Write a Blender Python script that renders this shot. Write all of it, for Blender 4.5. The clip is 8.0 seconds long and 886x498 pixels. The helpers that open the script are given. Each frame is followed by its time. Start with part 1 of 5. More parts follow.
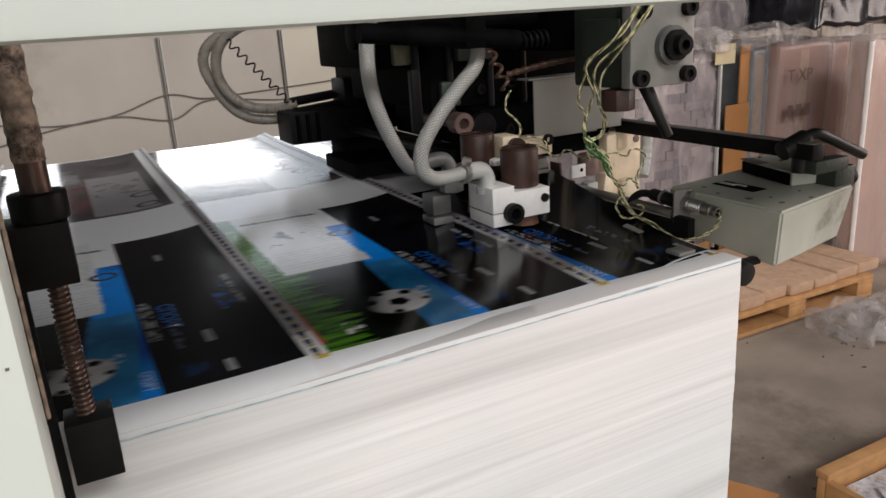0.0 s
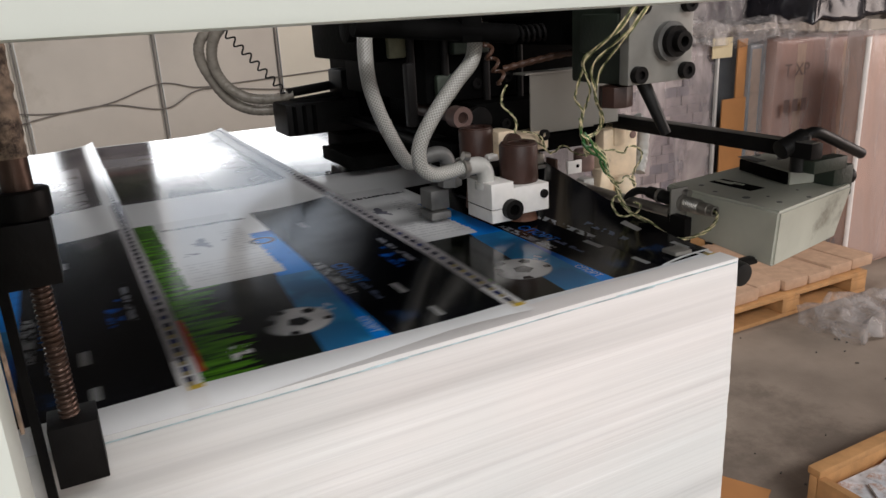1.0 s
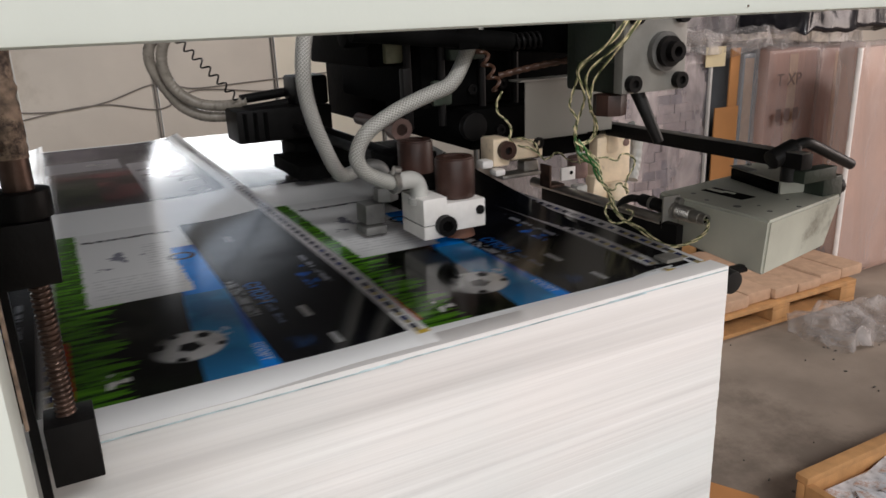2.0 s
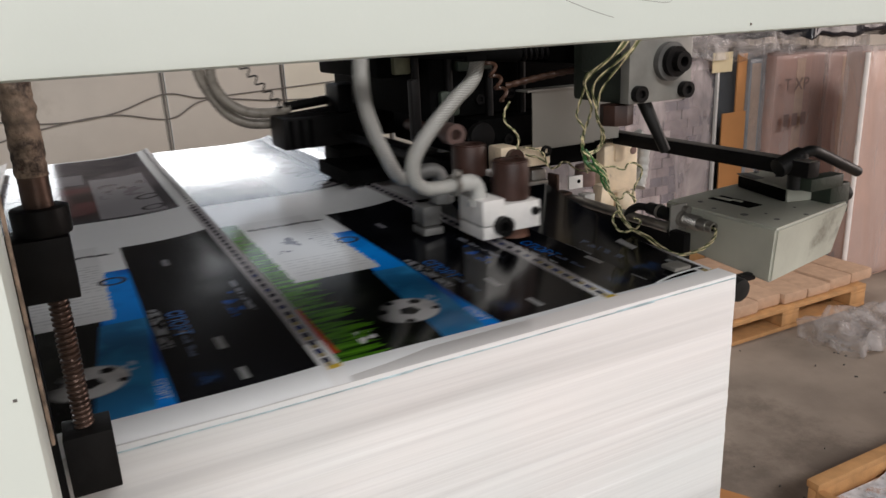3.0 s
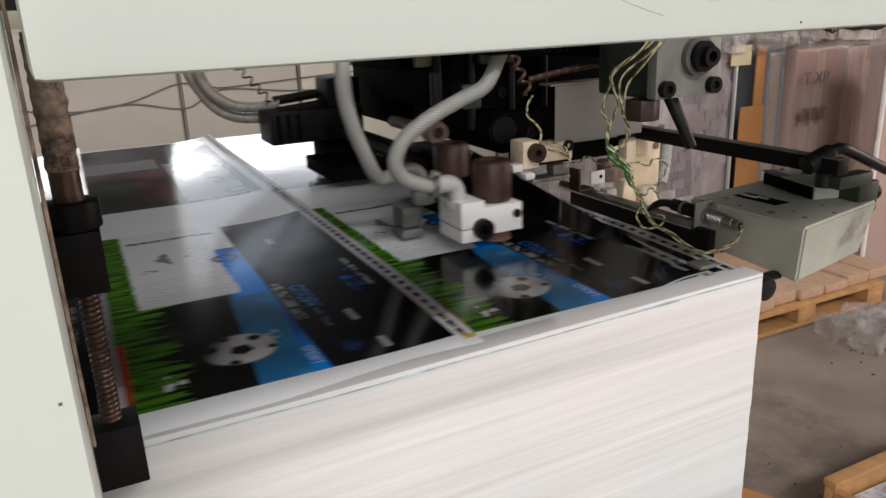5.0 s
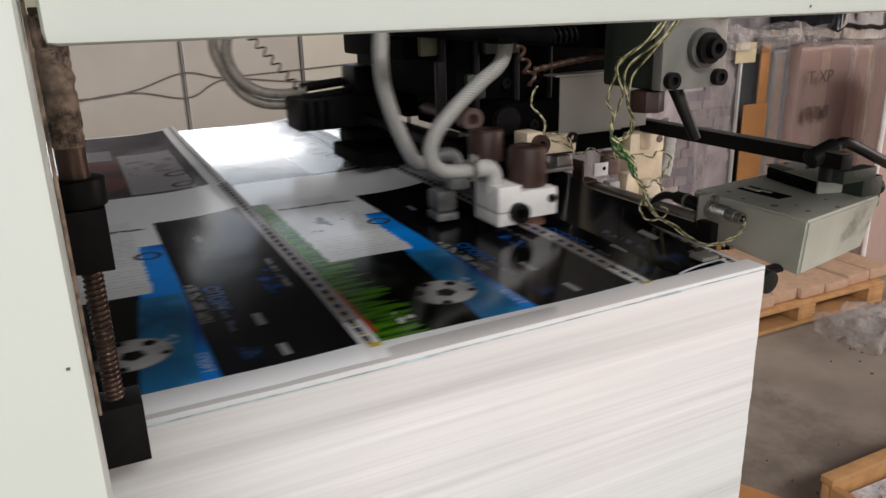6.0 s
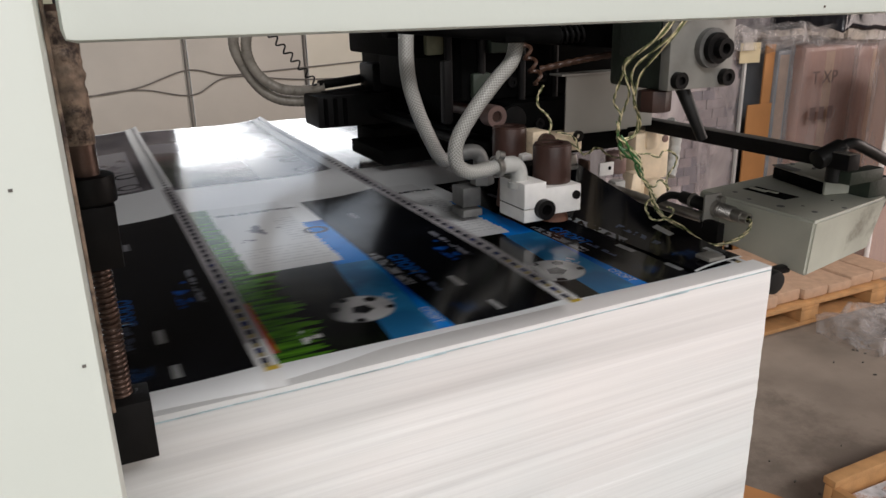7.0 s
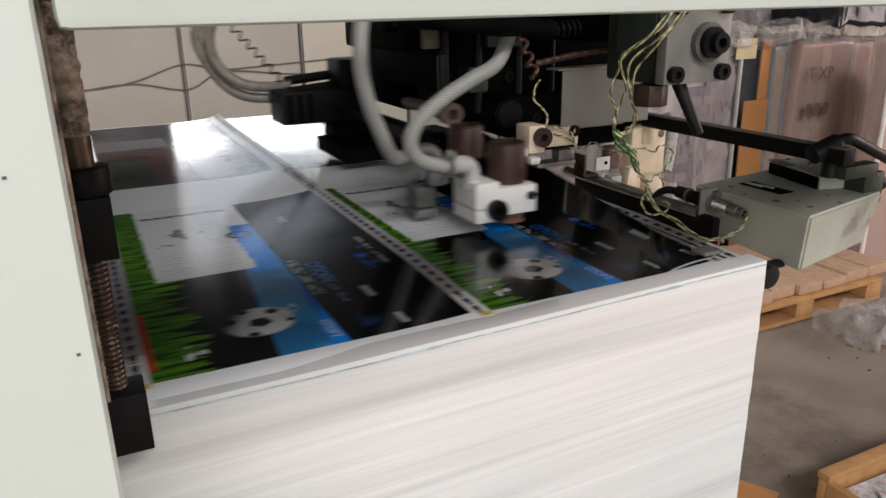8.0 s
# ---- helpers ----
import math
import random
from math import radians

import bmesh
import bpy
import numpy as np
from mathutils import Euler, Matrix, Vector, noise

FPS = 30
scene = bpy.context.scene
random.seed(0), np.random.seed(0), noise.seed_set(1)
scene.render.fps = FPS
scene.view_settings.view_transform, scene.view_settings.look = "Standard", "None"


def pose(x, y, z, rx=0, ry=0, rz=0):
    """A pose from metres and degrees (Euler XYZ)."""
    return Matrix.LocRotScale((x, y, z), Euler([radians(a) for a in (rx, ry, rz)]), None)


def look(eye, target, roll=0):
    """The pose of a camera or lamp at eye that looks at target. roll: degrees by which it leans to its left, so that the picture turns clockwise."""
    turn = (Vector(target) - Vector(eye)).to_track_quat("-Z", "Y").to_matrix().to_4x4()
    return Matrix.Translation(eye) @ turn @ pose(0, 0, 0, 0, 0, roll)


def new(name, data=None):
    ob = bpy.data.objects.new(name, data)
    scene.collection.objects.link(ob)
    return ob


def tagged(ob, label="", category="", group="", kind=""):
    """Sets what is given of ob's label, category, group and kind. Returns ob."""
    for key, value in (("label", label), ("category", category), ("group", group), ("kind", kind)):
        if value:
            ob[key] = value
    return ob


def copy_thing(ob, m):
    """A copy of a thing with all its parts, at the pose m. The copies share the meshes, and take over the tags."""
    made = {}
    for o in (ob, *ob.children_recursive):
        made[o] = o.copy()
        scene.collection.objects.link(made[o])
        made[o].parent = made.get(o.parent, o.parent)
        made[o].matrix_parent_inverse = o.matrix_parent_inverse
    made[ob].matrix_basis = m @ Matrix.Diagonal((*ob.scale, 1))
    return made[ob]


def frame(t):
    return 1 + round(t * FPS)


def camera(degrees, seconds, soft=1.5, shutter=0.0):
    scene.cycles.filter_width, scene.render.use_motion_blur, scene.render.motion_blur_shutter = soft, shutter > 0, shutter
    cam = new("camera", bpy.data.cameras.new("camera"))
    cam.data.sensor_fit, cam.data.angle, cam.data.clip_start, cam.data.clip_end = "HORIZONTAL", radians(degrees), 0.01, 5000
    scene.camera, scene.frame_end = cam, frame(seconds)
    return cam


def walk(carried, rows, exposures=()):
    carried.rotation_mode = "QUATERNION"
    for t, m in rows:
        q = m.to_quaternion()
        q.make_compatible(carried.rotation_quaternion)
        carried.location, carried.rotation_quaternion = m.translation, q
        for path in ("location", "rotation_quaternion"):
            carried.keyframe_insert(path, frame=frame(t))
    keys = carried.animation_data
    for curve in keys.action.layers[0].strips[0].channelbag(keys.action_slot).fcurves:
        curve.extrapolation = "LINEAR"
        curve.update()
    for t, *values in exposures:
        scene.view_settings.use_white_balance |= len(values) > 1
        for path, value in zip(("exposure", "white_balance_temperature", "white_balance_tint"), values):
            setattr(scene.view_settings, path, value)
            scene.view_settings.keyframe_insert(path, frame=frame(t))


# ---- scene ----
cam = camera(61.5, 8.0, shutter=0.5)
PATH = [
    (0, (0.001, -0.001, 1.254), (0.847, 1.715, 0.67), -3.7),
    (0.5, (0.001, 0.011, 1.256), (0.855, 1.718, 0.658), -2.1),
    (1, (0.008, 0.01, 1.258), (0.862, 1.713, 0.649), -3.1),
    (1.5, (0.007, 0.009, 1.258), (0.87, 1.706, 0.645), -2.6),
    (2, (0.003, 0.005, 1.261), (0.877, 1.701, 0.661), -2.2),
    (3.5, (-0.004, -0.001, 1.269), (0.837, 1.72, 0.692), -3.0),
    (4, (-0.009, 0.002, 1.27), (0.815, 1.733, 0.701), -3.0),
    (4.5, (-0.012, 0.007, 1.275), (0.813, 1.739, 0.709), -2.7),
    (5, (-0.01, 0.012, 1.271), (0.818, 1.729, 0.666), -2.4),
    (6.5, (-0.016, 0.01, 1.263), (0.806, 1.725, 0.645), -1.3),
    (7, (-0.018, 0.013, 1.264), (0.802, 1.728, 0.643), -1.3),
    (7.5, (-0.022, 0.013, 1.264), (0.798, 1.729, 0.645), -1.0),
    (8, (-0.018, 0.012, 1.262), (0.809, 1.72, 0.63), -1.1),
]
walk(cam, [(t, look(eye, target, roll)) for t, eye, target, roll in PATH])

# ---- light ----
world = bpy.data.worlds.new("world")
scene.world = world
world.use_nodes = True
wnt = world.node_tree
sky = wnt.nodes.new("ShaderNodeTexSky")
sky.sky_type, sky.sun_disc = "NISHITA", False
sky.sun_elevation, sky.sun_rotation = radians(34), radians(276)
wnt.links.new(sky.outputs[0], wnt.nodes["Background"].inputs[0])
wnt.nodes["Background"].inputs[1].default_value = 0.08
scene.view_settings.exposure = -0.07


def area_lamp(name, m, w, h, power, colour):
    data = bpy.data.lights.new(name, "AREA")
    data.shape, data.size, data.size_y = "RECTANGLE", w, h
    data.energy, data.color = power, colour
    ob = new(name, data)
    ob.matrix_world = m
    return ob


sun_data = bpy.data.lights.new("sun", "SUN")
sun_data.energy, sun_data.angle, sun_data.color = 0.8, radians(12), (1.0, 0.96, 0.92)
sun = new("sun", sun_data)
sun.matrix_world = look((-9, 1, 6), (0, 0, 0))

# daylight in the openings: the wide gate behind the camera, the side gate, the windows of the back wall
area_lamp("gate_daylight", look((-1.0, -3.9, 2.15), (0.3, 0.6, 0.9)), 4.0, 2.2, 82, (1.0, 0.96, 0.95))
# two unseen top lamps, added to brighten the pile margin and the far sheets
area_lamp("front_top_fill", look((0.4, -3.2, 4.12), (0.4, -2.6, 0)), 3.6, 1.0, 235, (1.0, 0.97, 0.96))
area_lamp("back_top_fill", look((0.3, 2.375, 5.9), (0.3, 2.375, 0)), 1.6, 0.3, 130, (1.0, 0.97, 0.94))
area_lamp("side_gate_daylight", look((6.3, -0.6, 1.8), (2.5, 1.6, 0.6)), 2.6, 2.6, 130, (1.0, 0.83, 0.76))
# x0, x1, z0, z1 and radiance of each window in the back wall, and of an unseen bright strip added under it to whiten
# the sheets' far rims
WINDOWS = ((-1.15, -0.05, 1.42, 1.6, 0.1), (0.36, 1.62, 1.42, 1.9, 0.7))
RIM_STRIPS = ((-1.15, -0.05, 1.280, 1.345, 7.0), (0.36, 1.62, 1.280, 1.345, 11.0))
for x0, x1, z0, z1, glow in WINDOWS + RIM_STRIPS:
    area_lamp("window_daylight", look(((x0 + x1) / 2, 3.58, (z0 + z1) / 2), ((x0 + x1) / 2, 0, (z0 + z1) / 2)), x1 - x0, z1 - z0, glow * math.pi * (x1 - x0) * (z1 - z0), (0.95, 0.97, 1.0))


# ---- materials ----
def mat(name, col, rough=0.5, metal=0.0, var=0.15, scale=25.0, bump=0.1, spec=0.5, fine=180.0, alpha=1.0, stain=None, stain_at=0.62):
    m = bpy.data.materials.new(name)
    m.use_nodes = True
    nt = m.node_tree
    N, L = nt.nodes, nt.links
    b = N["Principled BSDF"]
    tc = N.new("ShaderNodeTexCoord")
    n1 = N.new("ShaderNodeTexNoise")
    n1.inputs["Scale"].default_value, n1.inputs["Detail"].default_value = scale, 6
    n2 = N.new("ShaderNodeTexNoise")
    n2.inputs["Scale"].default_value, n2.inputs["Detail"].default_value = fine, 4
    L.new(tc.outputs["Object"], n1.inputs["Vector"])
    L.new(tc.outputs["Object"], n2.inputs["Vector"])
    r = N.new("ShaderNodeValToRGB")
    r.color_ramp.elements[0].position, r.color_ramp.elements[1].position = 0.3, 0.7
    lo = [max(0, c * (1 - var)) for c in col]
    hi = [min(1, c * (1 + var)) for c in col]
    r.color_ramp.elements[0].color = (*lo, 1)
    r.color_ramp.elements[1].color = (*hi, 1)
    L.new(n1.outputs["Fac"], r.inputs["Fac"])
    out = r.outputs["Color"]
    if stain:
        n3 = N.new("ShaderNodeTexNoise")
        n3.inputs["Scale"].default_value, n3.inputs["Detail"].default_value = scale * 0.35, 9
        n3.inputs["Roughness"].default_value = 0.7
        L.new(tc.outputs["Object"], n3.inputs["Vector"])
        r3 = N.new("ShaderNodeValToRGB")
        r3.color_ramp.elements[0].position, r3.color_ramp.elements[1].position = stain_at, stain_at + 0.1
        L.new(n3.outputs["Fac"], r3.inputs["Fac"])
        mx = N.new("ShaderNodeMix")
        mx.data_type = "RGBA"
        L.new(r3.outputs["Color"], mx.inputs[0])
        L.new(out, mx.inputs[6])
        mx.inputs[7].default_value = (*stain, 1)
        out = mx.outputs[2]
    L.new(out, b.inputs["Base Color"])
    mr = N.new("ShaderNodeMapRange")
    mr.inputs["To Min"].default_value, mr.inputs["To Max"].default_value = max(0.02, rough - 0.1), min(1, rough + 0.1)
    L.new(n1.outputs["Fac"], mr.inputs["Value"])
    L.new(mr.outputs[0], b.inputs["Roughness"])
    bp = N.new("ShaderNodeBump")
    bp.inputs["Strength"].default_value, bp.inputs["Distance"].default_value = bump, 0.002
    L.new(n2.outputs["Fac"], bp.inputs["Height"])
    L.new(bp.outputs[0], b.inputs["Normal"])
    b.inputs["Metallic"].default_value = metal
    b.inputs["Specular IOR Level"].default_value = spec
    b.inputs["Alpha"].default_value = alpha
    return m


M_PAINT = mat("pale_green_white_paint", (0.60, 0.64, 0.59), 0.38, 0, 0.03, 6, 0.04, stain=(0.52, 0.52, 0.44), stain_at=0.68)
M_STEEL = mat("worn_steel", (0.42, 0.40, 0.37), 0.36, 0.9, 0.2, 40, 0.1)
M_ALU = mat("milled_aluminium", (0.82, 0.80, 0.77), 0.42, 0.1, 0.06, 60, 0.08, stain=(0.35, 0.32, 0.28), stain_at=0.66)
M_PLATE = mat("dull_machined_steel", (0.27, 0.265, 0.245), 0.45, 0.3, 0.12, 40, 0.08, stain=(0.12, 0.11, 0.095), stain_at=0.58)
M_TAPE = mat("frayed_tape", (0.26, 0.19, 0.14), 0.6, 0.2, 0.6, 120, 0.6, stain=(0.04, 0.025, 0.02), stain_at=0.52)
M_BLACK = mat("black_oxide_steel", (0.008, 0.0075, 0.0075), 0.48, 0.0, 0.3, 40, 0.15, spec=0.14)
# near black and almost glossless: shade of castings and recesses is in the colour
M_DARK = mat("shade_dark_iron", (0.004, 0.004, 0.004), 0.6, 0.0, 0.5, 25, 0.3, spec=0.02)
M_GREEN = mat("dark_green_casting", (0.03, 0.042, 0.03), 0.5, 0.1, 0.25, 25, 0.3, stain=(0.03, 0.03, 0.025))
M_GREYBOX = mat("grey_green_enamel", (0.46, 0.465, 0.395), 0.42, 0, 0.12, 14, 0.12, stain=(0.17, 0.155, 0.12), stain_at=0.575)
M_RUST = mat("brown_bakelite", (0.040, 0.017, 0.012), 0.45, 0, 0.3, 40, 0.2)
M_COPPER = mat("rusty_screw_steel", (0.10, 0.062, 0.048), 0.36, 0.6, 0.4, 60, 0.25, stain=(0.05, 0.03, 0.025))
M_BUSH = mat("worn_bushing", (0.20, 0.13, 0.115), 0.45, 0.3, 0.2, 60, 0.1)
M_RUBBER = mat("brown_rubber", (0.14, 0.06, 0.035), 0.7, 0, 0.2, 60, 0.2)
M_PLASTIC = mat("black_plastic", (0.010, 0.010, 0.010), 0.45, 0, 0.2, 60, 0.1, spec=0.3)
M_ELBOW = mat("grey_white_plastic", (0.40, 0.40, 0.38), 0.35, 0, 0.12, 60, 0.08, stain=(0.18, 0.17, 0.155))
M_SMOKE = mat("dull_grey_metal", (0.14, 0.14, 0.135), 0.5, 0.3, 0.2, 60, 0.1)
M_CAP = mat("dirty_yellow_cap", (0.17, 0.165, 0.10), 0.6, 0, 0.25, 40, 0.1)
M_LOOP = mat("smoky_hose", (0.28, 0.25, 0.21), 0.3, 0, 0.2, 60, 0.05)
M_PANEL = mat("bare_sheet_metal", (0.66, 0.66, 0.64), 0.5, 0.3, 0.05, 20, 0.04)
M_COVER = mat("dull_cover_sheet", (0.27, 0.26, 0.235), 0.45, 0.3, 0.06, 14, 0.05, stain=(0.22, 0.2, 0.18), stain_at=0.64)
M_CREAM = mat("cream_plastic", (0.80, 0.66, 0.48), 0.5, 0, 0.12, 60, 0.1, stain=(0.2, 0.15, 0.1))
M_WIRE_G = mat("green_yellow_wire", (0.13, 0.15, 0.06), 0.45, 0, 0.6, 160, 0.05)
M_WIRE_Y = mat("cream_wire", (0.66, 0.58, 0.36), 0.45, 0, 0.5, 160, 0.05)
M_COIL = mat("brown_coil_wire", (0.075, 0.036, 0.022), 0.45, 0, 0.2, 80, 0.05)
M_WOOD = mat("raw_pine", (0.50, 0.27, 0.11), 0.7, 0, 0.2, 18, 0.3, stain=(0.26, 0.15, 0.08), stain_at=0.64)
M_CARD = mat("brown_cardboard", (0.38, 0.205, 0.155), 0.75, 0, 0.06, 4, 0.05)
# lit version of the brown cardboard, the light put into the colour
M_CARD_LIT = mat("lit_pink_cardboard", (0.56, 0.36, 0.28), 0.7, 0, 0.1, 4, 0.05)
M_CARD_O = mat("orange_cardboard", (0.52, 0.24, 0.085), 0.75, 0, 0.08, 9, 0.1)
M_CARDPILE = mat("kraft_sheets", (0.50, 0.33, 0.22), 0.8, 0, 0.12, 30, 0.2)
M_FLOOR = mat("dusty_concrete", (0.29, 0.24, 0.195), 0.8, 0, 0.25, 3.5, 0.4, stain=(0.19, 0.155, 0.125), stain_at=0.52)
M_WALL = mat("grey_white_wall_panel", (0.66, 0.61, 0.54), 0.6, 0, 0.08, 3, 0.06, stain=(0.55, 0.50, 0.43), stain_at=0.6)
# wall panel with light from the right mixed into its colour
M_WALL_LIT = mat("lit_wall_panel", (0.86, 0.80, 0.67), 0.6, 0, 0.06, 3, 0.06)
# unseen walls, dark grey so that they throw little light back
M_ROOM = mat("unseen_wall_grey", (0.26, 0.25, 0.235), 0.85, 0, 0.08, 2, 0.1)
# unseen roof and upper wall, near black so the glossy sheets mirror little light
M_UNSEEN_BLACK = mat("unseen_roof_black", (0.016, 0.015, 0.014), 0.85, 0, 0.2, 3, 0.1)
M_SEAM = mat("dark_joint", (0.10, 0.09, 0.08), 0.7, 0, 0.2, 20, 0.1)
M_CABLE = mat("grey_cable", (0.20, 0.18, 0.16), 0.6, 0, 0.1, 20, 0.05)
M_YELLOW = mat("pale_yellow_card", (0.70, 0.60, 0.38), 0.7, 0, 0.05, 20, 0.05)
M_PRESS = mat("grey_press_housing", (0.35, 0.37, 0.36), 0.45, 0, 0.06, 4, 0.05)
M_BLACKFILM = mat("black_stretch_film", (0.02, 0.02, 0.025), 0.2, 0, 0.3, 20, 0.9, fine=22)
M_LEAFLET = mat("printed_leaflet", (0.62, 0.63, 0.66), 0.3, 0, 0.3, 35, 0.05, stain=(0.42, 0.20, 0.10), stain_at=0.56)
M_WORD_W = mat("white_print", (0.62, 0.72, 0.80), 0.2, 0, 0.03, 60, 0.02)
M_WORD_B = mat("blue_print", (0.006, 0.13, 0.52), 0.2, 0, 0.05, 60, 0.02)
M_TINT = mat("cyan_grey_sheet_edge", (0.42, 0.52, 0.55), 0.7, 0, 0.5, 30, 0.05)
# film fold with its highlight as a white base colour
M_FILM_GLINT = mat("film_fold_highlight", (0.88, 0.84, 0.81), 0.2, 0, 0.06, 30, 0.2)
M_INK = mat("stamp_ink", (0.15, 0.10, 0.09), 0.8, 0, 0.2, 60, 0.05)


def film_mat(name, tint, mixv, spread=0.45, scl=(3.2, 3.2, 0.6), depth=0.2):
    """Wrinkled clear film: partly see-through with sharp highlights."""
    m = bpy.data.materials.new(name)
    m.use_nodes = True
    nt = m.node_tree
    N, L = nt.nodes, nt.links
    b = N["Principled BSDF"]
    tc = N.new("ShaderNodeTexCoord")
    mp = N.new("ShaderNodeMapping")
    mp.inputs["Scale"].default_value = scl
    n = N.new("ShaderNodeTexNoise")
    n.inputs["Scale"].default_value, n.inputs["Detail"].default_value, n.inputs["Distortion"].default_value = 1.6, 6, 0.6
    L.new(tc.outputs["Object"], mp.inputs["Vector"])
    L.new(mp.outputs[0], n.inputs["Vector"])
    bp = N.new("ShaderNodeBump")
    bp.inputs["Strength"].default_value, bp.inputs["Distance"].default_value = depth, 0.03
    L.new(n.outputs["Fac"], bp.inputs["Height"])
    L.new(bp.outputs[0], b.inputs["Normal"])
    mr = N.new("ShaderNodeMapRange")
    mr.inputs["From Min"].default_value, mr.inputs["From Max"].default_value = 0.35, 0.7
    mr.inputs["To Min"].default_value, mr.inputs["To Max"].default_value = mixv * (1 - spread), min(1, mixv * (1 + spread))
    L.new(n.outputs["Fac"], mr.inputs["Value"])
    L.new(mr.outputs[0], b.inputs["Alpha"])
    b.inputs["Base Color"].default_value = (*tint, 1)
    b.inputs["Roughness"].default_value = 0.16
    return m


M_FILM = film_mat("clear_stretch_film", (0.60, 0.52, 0.50), 0.36, 0.38, (4.2, 4.2, 0.9), 0.38)
M_FILM_STACK = film_mat("stack_film", (0.64, 0.58, 0.58), 0.42, 0.7, (5, 5, 2), 0.35)
M_FILM_GREY = film_mat("grey_film", (0.42, 0.44, 0.46), 0.4, 0.5, (5, 5, 0.7), 0.35)
M_FILM_LOOSE = film_mat("loose_clear_film", (0.60, 0.57, 0.56), 0.32, 0.9, (7, 7, 4), 0.8)


def braided_mat():
    """Clear hose with a woven thread in its wall."""
    m = bpy.data.materials.new("braided_hose")
    m.use_nodes = True
    nt = m.node_tree
    N, L = nt.nodes, nt.links
    b = N["Principled BSDF"]
    tc = N.new("ShaderNodeTexCoord")
    acc = None
    for a in (1, -1):
        sep = N.new("ShaderNodeSeparateXYZ")
        L.new(tc.outputs["UV"], sep.inputs[0])
        mu = N.new("ShaderNodeMath")
        mu.operation = "MULTIPLY_ADD"
        L.new(sep.outputs["X"], mu.inputs[0])
        mu.inputs[1].default_value = 2 * math.pi * 13
        mv = N.new("ShaderNodeMath")
        mv.operation = "MULTIPLY"
        L.new(sep.outputs["Y"], mv.inputs[0])
        mv.inputs[1].default_value = a * 2 * math.pi * 240
        L.new(mv.outputs[0], mu.inputs[2])
        sn = N.new("ShaderNodeMath")
        sn.operation = "SINE"
        L.new(mu.outputs[0], sn.inputs[0])
        if acc is None:
            acc = sn.outputs[0]
        else:
            mx = N.new("ShaderNodeMath")
            mx.operation = "MAXIMUM"
            L.new(acc, mx.inputs[0])
            L.new(sn.outputs[0], mx.inputs[1])
            acc = mx.outputs[0]
    r = N.new("ShaderNodeValToRGB")
    r.color_ramp.elements[0].position, r.color_ramp.elements[1].position = 0.72, 0.95
    r.color_ramp.elements[0].color = (0.24, 0.24, 0.22, 1)
    r.color_ramp.elements[1].color = (0.56, 0.55, 0.52, 1)
    L.new(acc, r.inputs["Fac"])
    L.new(r.outputs["Color"], b.inputs["Base Color"])
    bp = N.new("ShaderNodeBump")
    bp.inputs["Strength"].default_value, bp.inputs["Distance"].default_value = 0.3, 0.001
    L.new(acc, bp.inputs["Height"])
    L.new(bp.outputs[0], b.inputs["Normal"])
    b.inputs["Roughness"].default_value = 0.28
    return m


M_BRAID = braided_mat()


def pile_mat():
    """Cut paper edges: thousands of thin layers, pale with grey strata."""
    m = bpy.data.materials.new("cut_paper_edges")
    m.use_nodes = True
    nt = m.node_tree
    N, L = nt.nodes, nt.links
    b = N["Principled BSDF"]
    tc = N.new("ShaderNodeTexCoord")
    outs = []
    for sc, tilt, det in (((0.6, 0.6, 17), 3.2, 4), ((1.6, 1.6, 210), 1.6, 3), ((3.0, 3.0, 7), 2.0, 3)):
        mp = N.new("ShaderNodeMapping")
        mp.inputs["Scale"].default_value = sc
        mp.inputs["Rotation"].default_value = (0, radians(tilt), 0)
        L.new(tc.outputs["Object"], mp.inputs["Vector"])
        n = N.new("ShaderNodeTexNoise")
        n.inputs["Scale"].default_value, n.inputs["Detail"].default_value = 1.0, det
        L.new(mp.outputs[0], n.inputs["Vector"])
        outs.append(n.outputs["Fac"])
    r = N.new("ShaderNodeValToRGB")
    r.color_ramp.elements[0].position, r.color_ramp.elements[1].position = 0.33, 0.52
    r.color_ramp.elements[0].color = (0.62, 0.61, 0.605, 1)
    r.color_ramp.elements[1].color = (0.80, 0.79, 0.785, 1)
    L.new(outs[0], r.inputs["Fac"])
    r2 = N.new("ShaderNodeValToRGB")
    r2.color_ramp.elements[0].position, r2.color_ramp.elements[1].position = 0.3, 0.55
    r2.color_ramp.elements[0].color = (0.94, 0.94, 0.945, 1)
    L.new(outs[1], r2.inputs["Fac"])
    r3 = N.new("ShaderNodeValToRGB")
    r3.color_ramp.elements[0].position, r3.color_ramp.elements[1].position = 0.35, 0.7
    r3.color_ramp.elements[0].color = (0.925, 0.955, 0.95, 1)
    r3.color_ramp.elements[1].color = (1.0, 0.975, 0.96, 1)
    L.new(outs[2], r3.inputs["Fac"])
    last = r.outputs["Color"]
    for o in (r2, r3):
        mx = N.new("ShaderNodeMix")
        mx.data_type, mx.blend_type = "RGBA", "MULTIPLY"
        mx.inputs[0].default_value = 1
        L.new(last, mx.inputs[6])
        L.new(o.outputs["Color"], mx.inputs[7])
        last = mx.outputs[2]
    L.new(last, b.inputs["Base Color"])
    bp = N.new("ShaderNodeBump")
    bp.inputs["Strength"].default_value, bp.inputs["Distance"].default_value = 0.5, 0.001
    L.new(outs[1], bp.inputs["Height"])
    L.new(bp.outputs[0], b.inputs["Normal"])
    b.inputs["Roughness"].default_value = 0.8
    return m


M_PILE = pile_mat()


